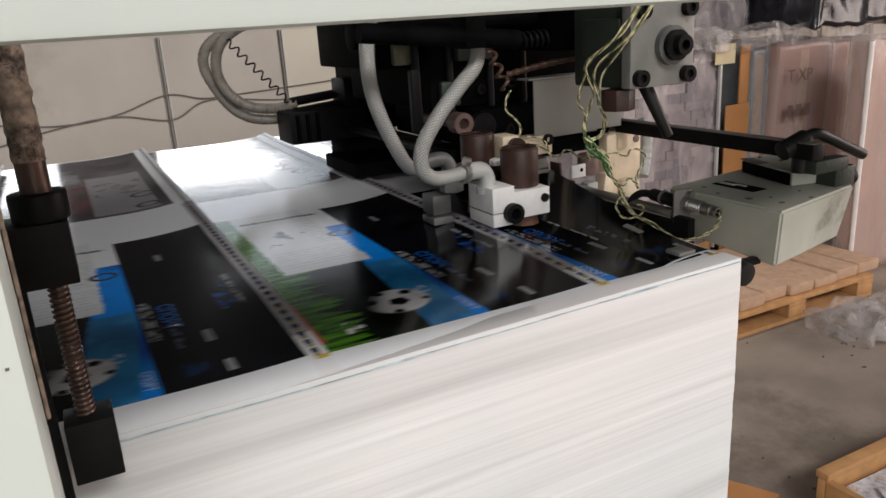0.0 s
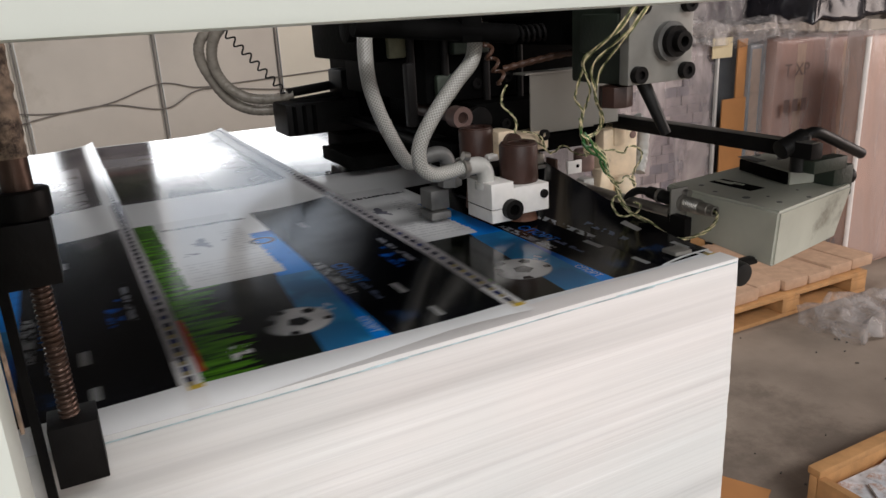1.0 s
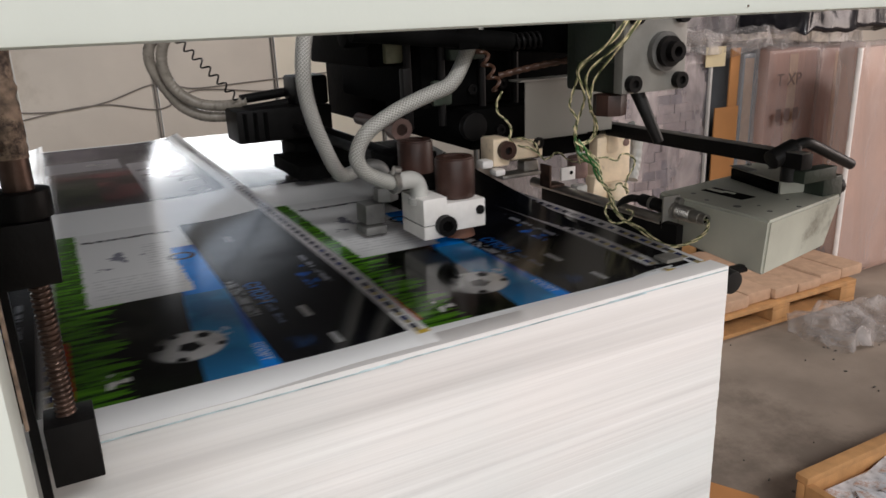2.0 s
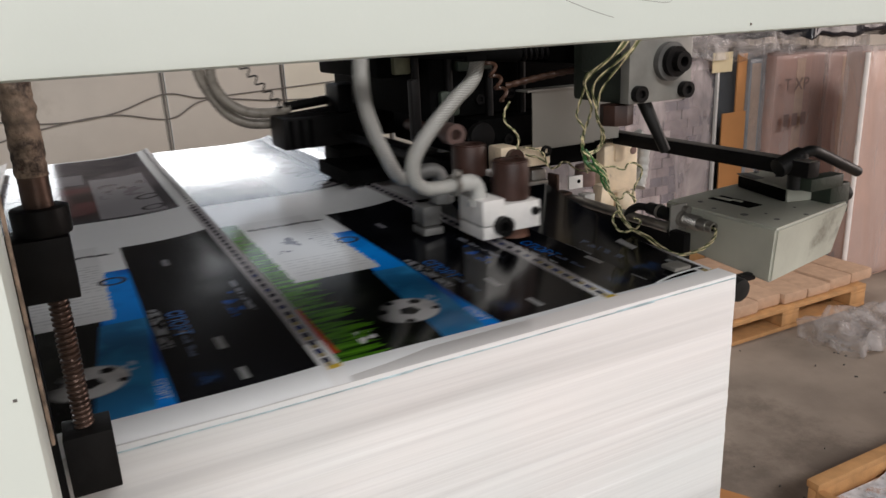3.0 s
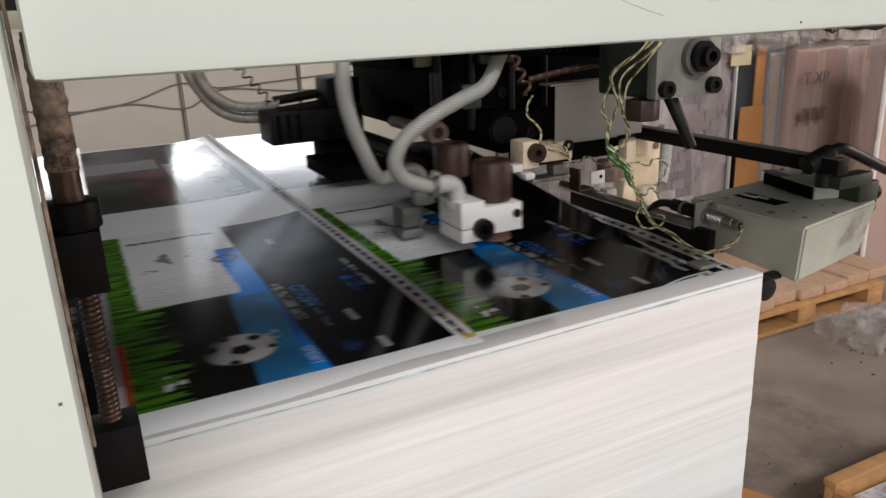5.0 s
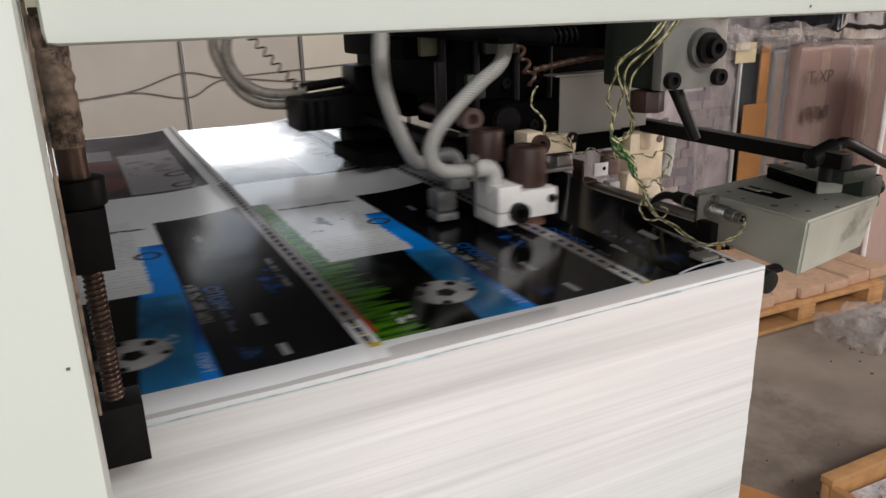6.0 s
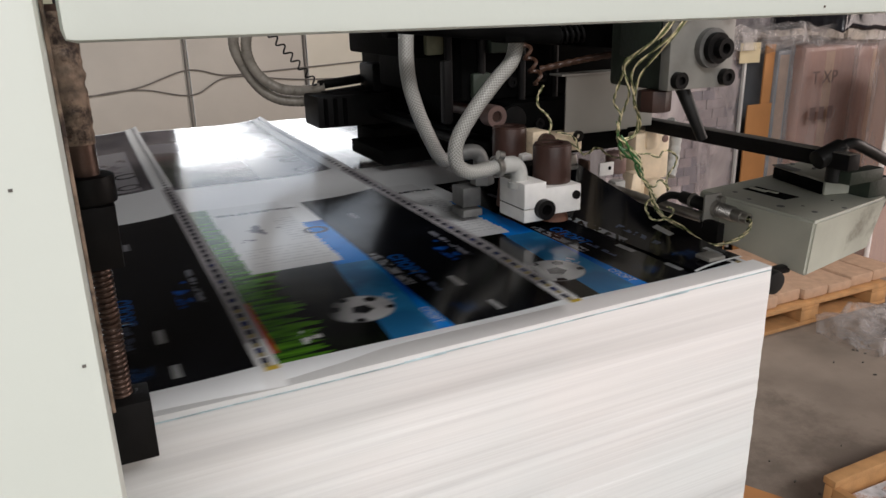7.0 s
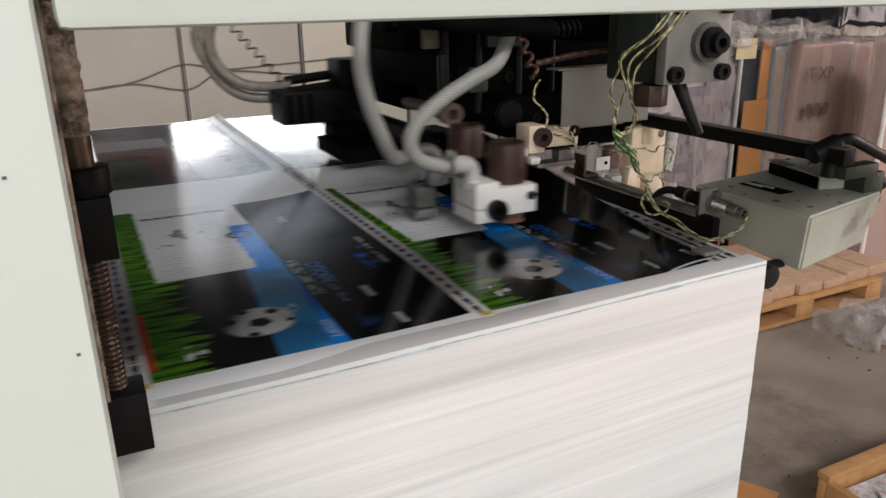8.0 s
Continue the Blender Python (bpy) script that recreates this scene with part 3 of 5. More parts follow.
# ---- machine frame ----
pillar = thing("machine_pillar", "pale green-white painted steel pillar of the feeder frame", "machine frame")
part("body", box(-0.34, -0.0245, 0.262, 0.292, 0, 1.75, 0.004), M_PAINT, pillar)
part("web", box(-0.34, -0.05, 0.2925, 0.42, 0, 1.75, 0.004), M_PAINT, pillar)
part("edge_strip", box(-0.0245, -0.0232, 0.2925, 0.2955, 1.12, 1.44, 0.0003), M_TAPE, pillar, "rust-stained inner edge")
for z, x in ((1.155, -0.0295), (1.095, -0.033), (1.215, -0.040), (1.05, -0.055)):
    part("chip", box(x - 0.0006, x + 0.0006, 0.2615, 0.2622, z - 0.0005, z + 0.0004), M_SEAM, pillar)
beam = thing("machine_beam", "pale green-white painted steel crossbeam over the feeder", "machine frame")
part("body", box(-0.0195, 1.5, 0.270, 0.330, 1.2555, 1.37, 0.004), M_PAINT, beam)
# hairline cracks in the beam's paint
for pts in (((0.168, 1.2845), (0.19, 1.277), (0.21, 1.270), (0.224, 1.2660)), ((0.213, 1.2750), (0.235, 1.2735), (0.256, 1.2715), (0.258, 1.277))):
    part("crack", tube(spline([(x, 0.2700, z) for x, z in pts], 4), 0.00010, 5), M_SEAM, beam)
for x, z in ((0.31, 1.2597),):
    part("chip", box(x - 0.0004, x + 0.0004, 0.2695, 0.2702, z - 0.0005, z + 0.0005), M_COPPER, beam)

# ---- side stop on its screw ----
SX, SY = -0.0215, 0.535
stop = thing("screw_side_stop", "rusty threaded spindle with two black steel blocks", "machine part", at=(SX, SY, 0))
part("shaft", cyl((0, 0, 1.166), (0, 0, 1.27), 0.0092, seg=24), M_COPPER, stop, "worn copper-brown shaft")
bm = bmesh.new()
rings = []
for i in range(44):
    z = 1.186 + 0.08 * i / 43
    rings.append([bm.verts.new((r * math.cos(a), r * math.sin(a), z)) for a, r in ((2 * math.pi * k / 20, 0.0098 + 0.0016 * noise.noise(Vector((math.cos(2 * math.pi * k / 20) * 0.9, i * 0.33, math.sin(2 * math.pi * k / 20) * 0.9)))) for k in range(20))])
for i in range(43):
    for k in range(20):
        bm.faces.new((rings[i][k], rings[i][(k + 1) % 20], rings[i + 1][(k + 1) % 20], rings[i + 1][k]))
part("wrapping", bm, M_TAPE, stop, "frayed tape wound round the shaft")
bm = cyl((0, 0, 1.005), (0, 0, 1.11), 0.0052, seg=18)
part("screw_core", bm, M_COPPER, stop)
part("thread", tube(coil((0, 0, 1.008), (0, 0, 1.108), 0.0056, 26, 0), 0.0014, 6), M_COPPER, stop, "rusty screw thread")
bm = cyl((0, 0, 1.148), (0, 0, 1.166), 0.0175, seg=30, bevel=0.0015)
part("collar", bm, M_BLACK, stop, "black steel collar")
part("upper_block", box(-0.0235, 0.0145, -0.019, 0.019, 1.1065, 1.148, 0.0012), M_BLACK, stop)
part("lower_block", box(-0.0145, 0.0170, -0.018, 0.0135, 0.963, 1.008, 0.001), M_BLACK, stop)
part("guide_plate", box(-0.0245, -0.0185, 0.0, 0.006, 0.80, 1.108), M_BLACK, stop)

# ---- paper ----
Z0, YF, YB, XR = 0.98, 0.551, 1.998, 0.640
SHEET_L, SHEET_W, STEP = 1.10, 1.445, 0.00025
N_SHEETS = 16
pile_top = Z0 - STEP * N_SHEETS - 0.0004
bm = bmesh.new()
NX, NZ = 90, 230
x_at = [-0.45 + (XR + 0.45) * i / NX for i in range(NX + 1)]
z_at = [0.13 + (pile_top - 0.13) * k / NZ for k in range(NZ + 1)]


def strata(s, z, seed):
    a = 0.0016 * noise.noise(Vector((s * 1.3 + seed, z * 34 - s * 2.2, seed)))
    a += 0.0011 * noise.noise(Vector((s * 0.8, z * 130 - s * 3.0, seed + 5)))
    return a + 0.0016 * noise.noise(Vector((s * 0.5, z * 5, seed + 9)))



def lip(x, z):
    # the air blast fans the uppermost sheets up towards the corner
    return 0.0085 * min(1, max(0, (x - 0.1) / 0.54)) * max(0, 1 - (pile_top - z) / 0.09)


rows_f = [[bm.verts.new((x, YF + 0.001 + strata(x, z, 1.0) * (1 - 0.5 * max(0, x / XR)) * min(1, (pile_top - z) * 60), z + lip(x, z))) for x in x_at] for z in z_at]
y_at = [YF, YF + 0.027, YF + 0.034] + [YF + (YB - YF) * i / 24 for i in range(1, 25)]
rows_r = [[rows_f[k][-1]] + [bm.verts.new((XR + 0.5 * strata(y, z, 7.0) * min(1, (pile_top - z) * 60), y, z + (lip(XR, z) if y < YF + 0.03 else 0))) for y in y_at[1:]] for k, z in enumerate(z_at)]
for g in (rows_f, rows_r):
    for k in range(NZ):
        for i in range(len(g[0]) - 1):
            bm.faces.new((g[k][i], g[k][i + 1], g[k + 1][i + 1], g[k + 1][i]))
back_l = [bm.verts.new((-0.45, YB, z)) for z in (z_at[0], z_at[-1])]
flat_top = [bm.verts.new((x, YF + 0.027, pile_top + lip(x, pile_top))) for x in x_at[:-1]] + [rows_r[-1][1]]
inner = [bm.verts.new((x, YF + 0.034, pile_top)) for x in x_at[:-1]] + [rows_r[-1][2]]
for near, back in ((rows_f[-1], flat_top), (flat_top, inner)):
    for i in range(NX):
        bm.faces.new((near[i], near[i + 1], back[i + 1], back[i]))
bm.faces.new(inner + [w for w in rows_r[-1][3:]] + [back_l[1]])
bm.faces.new([w for w in rows_f[0]] + [w for w in rows_r[0][1:]] + [back_l[0]])
bm.faces.new([r[0] for r in rows_f] + [flat_top[0], inner[0], back_l[1], back_l[0]])
bm.faces.new([r[-1] for r in rows_r] + [back_l[1], back_l[0]])
pile = finish("paper_pile", bm, M_PILE)
tagged(pile, "tall pile of white cut paper with layered edges", "paper pile", kind="stuff")

# thin tinted edge of a few sheets that stick out under the top of the pile
bm = bmesh.new()
for x0, x1, drop in ((-0.02, 0.24, 0.0052), (0.20, 0.52, 0.0046), (0.47, 0.638, 0.0038)):
    pts = []
    for i in range(25):
        x = x0 + (x1 - x0) * i / 24
        z = pile_top - drop + 0.0007 * noise.noise(Vector((x * 9, drop * 900, 0)))
        pts.append((x, z + lip(x, z)))
    rows_e = [[bm.verts.new((x, y, z + dz)) for x, z in pts] for y, dz in ((YF + 0.004, 0), (YF - 0.0006, 0), (YF - 0.0006, 0.0006), (YF + 0.004, 0.0006))]
    for k in range(3):
        for i in range(24):
            bm.faces.new((rows_e[k][i], rows_e[k][i + 1], rows_e[k + 1][i + 1], rows_e[k + 1][i]))
edge_line = finish("tinted_sheet_edges", bm, M_TINT)
tagged(edge_line, "thin cyan-grey edges of printed sheets in the pile", "paper", kind="stuff")

bm = bmesh.new()
NXS, NYS = 90, 44
grid = []
for j in range(NYS + 1):
    v = 0.034 * j / 4 if j < 4 else 0.034 + (SHEET_W - 0.034) * (j - 4) / (NYS - 4)
    row = []
    for i in range(NXS + 1):
        u = SHEET_L * (i / NXS) ** 1.6
        # trailing edge curls up, far edge lifts in the air blast, near edge droops
        z = (0.0015 + 0.0085 * min(1, v / 0.2)) * max(0, 1 - u / 0.12) ** 2
        z += 0.0045 * min(1, max(0, (v - 0.2) / 0.9)) * max(0, 1 - u / 0.035) ** 2
        z += 0.05 * max(0, v - 1.10) ** 2
        z -= 0.0035 * max(0, 1 - v / 0.034) ** 2
        row.append(bm.verts.new((-u, v, z)))
    grid.append(row)
for j in range(NYS):
    for i in range(NXS):
        bm.faces.new((grid[j][i], grid[j + 1][i], grid[j + 1][i + 1], grid[j][i + 1])).smooth = True
sheet_proto = finish("printed_sheet", bm, M_PRINT)
tagged(sheet_proto, "glossy printed sheet with football, grass and blue panels", "paper sheet", "printed sheets")


def flat_text(txt, size, material, m, parent):
    """Printed word: a flat mesh a hair above the paper."""
    cu = bpy.data.curves.new("word", "FONT")
    cu.body, cu.size, cu.offset = txt, size, size * 0.012
    ob = new("word_curve", cu)
    me = bpy.data.meshes.new_from_object(ob.evaluated_get(bpy.context.evaluated_depsgraph_get()))
    bpy.data.objects.remove(ob)
    me.transform(m)
    me.materials.clear()
    me.materials.append(material)
    word = new("lettering", me)
    word.parent = parent
    word["label"] = "printed word"
    return word


def along(u, v, z=0.0002):
    # reads towards the near edge, tops of the letters towards the trailing edge
    return Matrix(((0, 1, 0, -u), (-1, 0, 0, v), (0, 0, 1, z), (0, 0, 0, 1)))


flat_text("СПОРТ", 0.0122, M_WORD_W, along(0.1505, 0.094), sheet_proto)
flat_text("СПОРТ", 0.0225, M_WORD_B, along(0.118, 0.262, 0.0004), sheet_proto)
sheets = [sheet_proto] + [copy_thing(sheet_proto, Matrix()) for _ in range(N_SHEETS - 1)]

# rear edge of the next sheet, held up by the separators
bm = bmesh.new()
fg = []
for j in range(25):
    v = 0.034 + 0.626 * j / 24
    lift = 0.2 * 0.02 * math.log(1 + math.exp((v - 0.095) / 0.02))
    fg.append([bm.verts.new((-0.064 - 0.068 * i / 12, v, 0.0058 * (1 - (i / 12) ** 3) + lift * (1 - i / 12) ** 1.6)) for i in range(13)])
for j in range(24):
    for i in range(12):
        bm.faces.new((fg[j][i], fg[j + 1][i], fg[j + 1][i + 1], fg[j][i + 1])).smooth = True
flap = finish("lifted_sheet_edge", bm, M_PRINT)
flap.location = (0.6970, YF + 0.0015, Z0)
tagged(flap, "raised dark rear edge of the next printed sheet", "paper sheet")

tab = finish("paper_tab", box(0.584, 0.608, 0.588, 0.610, Z0 + 0.0065, Z0 + 0.011, 0.001), M_COVER)
tagged(tab, "small grey marker tab on the pile corner", "tab")

pal = thing("pile_pallet", "wooden pallet under the paper pile", "pallet")
for i in range(6):
    part("deck_board", box(-0.45 + 0.19 * i, -0.45 + 0.19 * i + 0.15, 0.56, 1.99, 0.105, 0.129, 0.003), M_WOOD, pal)
for y in (0.62, 1.22, 1.86):
    part("bearer", box(-0.45, 0.65, y, y + 0.09, 0, 0.104, 0.003), M_WOOD, pal)

board = thing("feed_board", "grey steel feed board behind the pillar", "feed board")
part("table", box(-1.62, -0.455, 0.50, 2.09, 0.935, 0.9735, 0.003), M_PRESS, board)
for x, y in ((-1.5, 0.6), (-1.5, 1.95), (-0.6, 0.6), (-0.6, 1.95)):
    part("leg", box(x - 0.03, x + 0.03, y - 0.03, y + 0.03, 0, 0.934), M_PRESS, board)
press = thing("press_housing", "grey enamelled housing of the printing press", "press")
part("lower_body", box(-3.2, -1.64, 0.40, 2.2, 0, 0.955, 0.01), M_PRESS, press)
part("upper_body", box(-3.2, -1.64, 0.40, 2.2, 1.03, 1.9, 0.01), M_PRESS, press)
part("side_cheek", box(-3.2, -1.64, 0.36, 0.40, 0, 1.9, 0.004), M_PRESS, press)
part("side_cheek", box(-3.2, -1.64, 2.2, 2.24, 0, 1.9, 0.004), M_PRESS, press)

# ---- suction head that rides to and fro ----
HX = 0.51
head = thing("suction_head", "aluminium and black suction head with braided hoses", "feeder head", at=(HX, 0, 0))


def rel(p):
    return (p[0] - HX, p[1], p[2])


def hbox(x0, x1, *a, **k):
    return box(x0 - HX, x1 - HX, *a, **k)


block = part("clamp_block", hbox(0.509, 0.564, 0.800, 0.858, 1.001, 1.037, 0.0008), M_ALU, head, "bright milled aluminium clamp block")
part("upper_jaw", hbox(0.476, 0.5088, 0.799, 0.862, 1.0128, 1.046, 0.0007), M_ALU, block)
part("lower_jaw", hbox(0.476, 0.5088, 0.799, 0.862, 0.995, 1.0113, 0.0007), M_ALU, block)
part("jaw_slot", hbox(0.4765, 0.5085, 0.803, 0.858, 1.0113, 1.0128), M_DARK, block)
part("clamp_bolt", ring_bm(rel((0.504, 0.789, 1.011)), rel((0.504, 0.80, 1.011)), 0.0132, 0.0072), M_BLACK, block)
part("bolt_recess", cyl(rel((0.504, 0.795, 1.011)), rel((0.504, 0.80, 1.011)), 0.0075, seg=6), M_DARK, block)
bolt(block, rel((0.556, 0.800, 1.023)), (0, -1, 0), 0.0058, 0.0025, "set_screw")
for (x, y, r, za, zb) in ((0.5385, 0.832, 0.0255, 1.037, 1.087), (0.528, 0.925, 0.0245, 1.03, 1.098)):
    c = part("suction_cylinder", cyl(rel((x, y, za)), rel((x, y, zb)), r, seg=36, bevel=0.002), M_RUST, head, "dark brown cylinder", smooth=False)
    part("cap_ring", ring_bm(rel((x, y, zb)), rel((x, y, zb + 0.002)), r * 0.92, r * 0.55), M_RUST, c)
part("sucker", cyl(rel((0.543, 0.832, 0.9845)), rel((0.543, 0.832, 1.001)), 0.0205, 0.016, seg=30), M_RUBBER, head, "brown rubber sucker")
part("sucker", cyl(rel((0.53, 0.925, 0.9845)), rel((0.53, 0.925, 1.03)), 0.0205, 0.016, seg=30), M_RUBBER, head, "brown rubber sucker")
# elbow and its clip
el = part("elbow", tube(spline([rel(p) for p in ((0.485, 0.828, 1.036), (0.484, 0.827, 1.056), (0.476, 0.826, 1.067), (0.458, 0.824, 1.068), (0.448, 0.823, 1.068))], 6), 0.0112, 16), M_ELBOW, head, "grey plastic hose elbow")
part("elbow_base", cyl(rel((0.485, 0.828, 1.036)), rel((0.485, 0.828, 1.044)), 0.0145, seg=24), M_ELBOW, el)
clip = part("hose_clip", ring_bm(rel((0.446, 0.823, 1.068)), rel((0.453, 0.824, 1.068)), 0.0140, 0.0118), M_STEEL, head, "steel hose clip")
part("clip_screw", cyl(rel((0.446, 0.815, 1.085)), rel((0.454, 0.815, 1.083)), 0.0055, seg=14), M_STEEL, clip)
el2 = part("elbow", tube(spline([rel(p) for p in ((0.470, 0.90, 1.03), (0.468, 0.90, 1.062), (0.458, 0.90, 1.074), (0.440, 0.90, 1.074), (0.43, 0.90, 1.072))], 6), 0.0105, 16), M_SMOKE, head, "dull metal hose fitting")
part("fitting_nut", cyl(rel((0.470, 0.90, 1.028)), rel((0.470, 0.90, 1.046)), 0.0165, seg=6, bevel=0.001), M_SMOKE, el2)
part("fitting_thread", tube(coil(rel((0.470, 0.90, 1.046)), rel((0.4695, 0.90, 1.060)), 0.0112, 5, 0), 0.0012, 6), M_STEEL, el2)
part("rear_block", hbox(0.440, 0.468, 0.90, 0.935, 0.997, 1.024, 0.002), M_SMOKE, head)
part("rear_block_lower", hbox(0.436, 0.466, 0.892, 0.93, 0.985, 0.9955, 0.002), M_SMOKE, head)
for x in (0.52, 0.548):
    part("guide_rod", cyl(rel((x, 0.99, 1.06)), rel((x, 1.45, 1.06)), 0.008, seg=16), M_BLACK, head)
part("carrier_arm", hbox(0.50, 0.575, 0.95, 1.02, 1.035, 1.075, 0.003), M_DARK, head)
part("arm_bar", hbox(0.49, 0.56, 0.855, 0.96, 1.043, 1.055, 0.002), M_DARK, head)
part("roller_end", ring_bm(rel((0.517, 0.94, 1.112)), rel((0.517, 0.965, 1.112)), 0.0155, 0.008), M_BUSH, head, "rusty bushing")
part("roller_pin", cyl(rel((0.517, 0.945, 1.112)), rel((0.517, 1.1, 1.112)), 0.009, seg=18), M_RUST, head)

# braided hoses, each on its own pivot at the elbow
PIV_B, PIV_A = Vector((0.447 - HX, 0.823, 1.068)), Vector((0.43 - HX, 0.90, 1.072))
hose_b_pts = [(0.447, 0.823, 1.068), (0.425, 0.820, 1.066), (0.402, 0.815, 1.068), (0.385, 0.81, 1.082), (0.384, 0.805, 1.110), (0.405, 0.80, 1.146), (0.433, 0.80, 1.177), (0.457, 0.80, 1.203), (0.464, 0.805, 1.238), (0.464, 0.81, 1.29)]
hose_a_pts = [(0.43, 0.90, 1.072), (0.412, 0.895, 1.068), (0.397, 0.885, 1.078), (0.380, 0.875, 1.103), (0.360, 0.865, 1.140), (0.348, 0.86, 1.175), (0.345, 0.86, 1.210), (0.352, 0.87, 1.245), (0.375, 0.90, 1.27), (0.42, 0.95, 1.285)]
hoses = []
for pts, piv in ((hose_b_pts, PIV_B), (hose_a_pts, PIV_A)):
    ob = part("braided_hose", tube(spline([Vector(rel(p)) - piv for p in pts], 10), 0.0092, 18, uv=True), M_BRAID, head, "clear braided plastic hose")
    ob.location = piv
    hoses.append((ob, piv))

# far suction unit, black
far = part("far_unit", hbox(0.408, 0.60, 1.46, 1.56, 1.035, 1.098, 0.004), M_BLACK, head, "black cast suction unit")
part("far_cap", hbox(0.53, 0.60, 1.47, 1.55, 1.0985, 1.155, 0.006), M_BLACK, far)
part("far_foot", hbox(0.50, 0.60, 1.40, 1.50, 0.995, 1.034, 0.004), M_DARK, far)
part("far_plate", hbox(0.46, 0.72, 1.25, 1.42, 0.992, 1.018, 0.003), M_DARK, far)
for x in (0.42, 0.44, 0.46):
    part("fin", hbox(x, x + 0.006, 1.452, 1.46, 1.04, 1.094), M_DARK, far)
for z in (1.112, 1.092):
    part("hose_nipple", cyl(rel((0.44, 1.53 + (z - 1.09), z)), rel((0.535, 1.53 + (z - 1.09), z + 0.008)), 0.0095, seg=16), M_BLACK, far)
for dy, dz, k in ((0.0, 0.002, 1.0), (0.02, -0.022, 1.06)):
    pts = [(0.452, 1.55 + dy, 1.106 + dz), (0.41, 1.56 + dy, 1.100 + dz), (0.36, 1.57 + dy, 1.108 + dz), (0.320, 1.58 + dy, 1.140 + dz), (0.302 + dz * 0.8, 1.58 + dy, 1.19), (0.315 + dz * 0.8, 1.57 + dy, 1.238), (0.36, 1.55 + dy, 1.27), (0.43, 1.52 + dy, 1.285)]
    part("loop_hose", tube(spline([rel(p) for p in pts], 24), 0.0105, 12, rib=0.0006, rib_step=4), M_LOOP, head, "ribbed grey suction hose bent in a loop")
part("loop_coil", tube(coil(rel((0.325, 1.55, 1.245)), rel((0.43, 1.53, 1.115)), 0.0065, 8, 0), 0.0018, 6), M_PLASTIC, head, "thin black coiled air line")

# ---- fixed feeder body over the pile ----
feeder = thing("feeder_body", "dark cast-iron feeder body under the crossbeam, shade in its colour", "feeder body")
# castings under the beam, their deep shade put into M_DARK
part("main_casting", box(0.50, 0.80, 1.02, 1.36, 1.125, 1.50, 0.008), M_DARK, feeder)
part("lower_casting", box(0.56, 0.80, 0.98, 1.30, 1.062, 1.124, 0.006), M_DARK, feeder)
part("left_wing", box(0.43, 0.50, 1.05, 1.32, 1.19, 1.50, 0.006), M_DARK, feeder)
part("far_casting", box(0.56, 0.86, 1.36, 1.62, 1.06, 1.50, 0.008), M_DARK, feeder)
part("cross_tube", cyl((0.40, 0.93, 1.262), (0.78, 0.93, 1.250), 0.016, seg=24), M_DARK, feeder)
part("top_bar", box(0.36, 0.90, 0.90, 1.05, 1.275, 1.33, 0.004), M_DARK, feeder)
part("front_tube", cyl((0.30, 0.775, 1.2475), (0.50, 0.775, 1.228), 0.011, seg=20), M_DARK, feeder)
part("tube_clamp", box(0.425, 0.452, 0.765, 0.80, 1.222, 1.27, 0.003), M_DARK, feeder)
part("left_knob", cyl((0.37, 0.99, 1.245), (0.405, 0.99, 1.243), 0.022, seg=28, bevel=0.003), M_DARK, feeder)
part("yellow_tag", box(0.452, 0.480, 1.035, 1.049, 1.195, 1.228, 0.004), M_CAP, feeder, "dirty pale yellow cap")
part("yellow_tag", box(0.512, 0.545, 1.005, 1.019, 1.130, 1.168, 0.006), M_GREEN, feeder, "dull green cap")
for x in (0.475, 0.53, 0.60, 0.66):
    part("vertical_rod", cyl((x, 1.012, 1.10), (x, 1.012, 1.28), 0.006, seg=14), M_BLACK, feeder)
part("spring", tube(coil((0.585, 0.90, 1.222), (0.70, 0.88, 1.225), 0.010, 14, 0), 0.0022, 7), M_BLACK, feeder, "black coil spring")
part("spring_rod", cyl((0.57, 0.90, 1.222), (0.74, 0.875, 1.226), 0.005, seg=14), M_DARK, feeder)
part("braided_cable", tube(spline([(0.58, 0.93, 1.175), (0.62, 0.90, 1.186), (0.66, 0.86, 1.196), (0.70, 0.80, 1.204)], 16), 0.0042, 10, rib=0.0008, rib_step=4), M_COIL, feeder, "brown braided cable")
part("arm_casting", box(0.600, 0.64, 0.70, 0.80, 1.163, 1.262, 0.006), M_GREEN, feeder, "dark green arm casting")
part("arm_back", box(0.625, 0.66, 0.80, 1.0, 1.205, 1.262, 0.006), M_DARK, feeder)
part("arm_rib", box(0.590, 0.600, 0.70, 0.77, 1.20, 1.245, 0.004), M_GREEN, feeder)
part("shaft_bar", cyl((0.64, 0.90, 1.235), (0.86, 0.90, 1.235), 0.02, seg=20), M_DARK, feeder)
PY = 0.682
plate = part("end_plate", box(0.592, 0.689, PY, PY + 0.016, 1.165, 1.268, 0.002), M_PLATE, feeder, "grey milled end plate with four bolts")
for x, z in ((0.6045, 1.1765), (0.6765, 1.1765), (0.6065, 1.252), (0.6765, 1.252)):
    bolt(plate, (x, PY, z), (0, -1, 0), 0.0098, 0.009)
part("bearing_ring", ring_bm((0.650, PY - 0.008, 1.211), (0.650, PY, 1.211), 0.0225, 0.014), M_SMOKE, plate, "worn dark steel bearing ring")
part("bearing_ring", ring_bm((0.651, PY - 0.015, 1.211), (0.651, PY - 0.006, 1.211), 0.0175, 0.008), M_BLACK, plate)
part("shaft_end", ring_bm((0.653, PY - 0.024, 1.211), (0.653, PY, 1.211), 0.0115, 0.006, 20), M_BLACK, plate)
part("hex_core", cyl((0.653, PY - 0.012, 1.211), (0.653, PY, 1.211), 0.007, seg=6), M_DARK, plate)
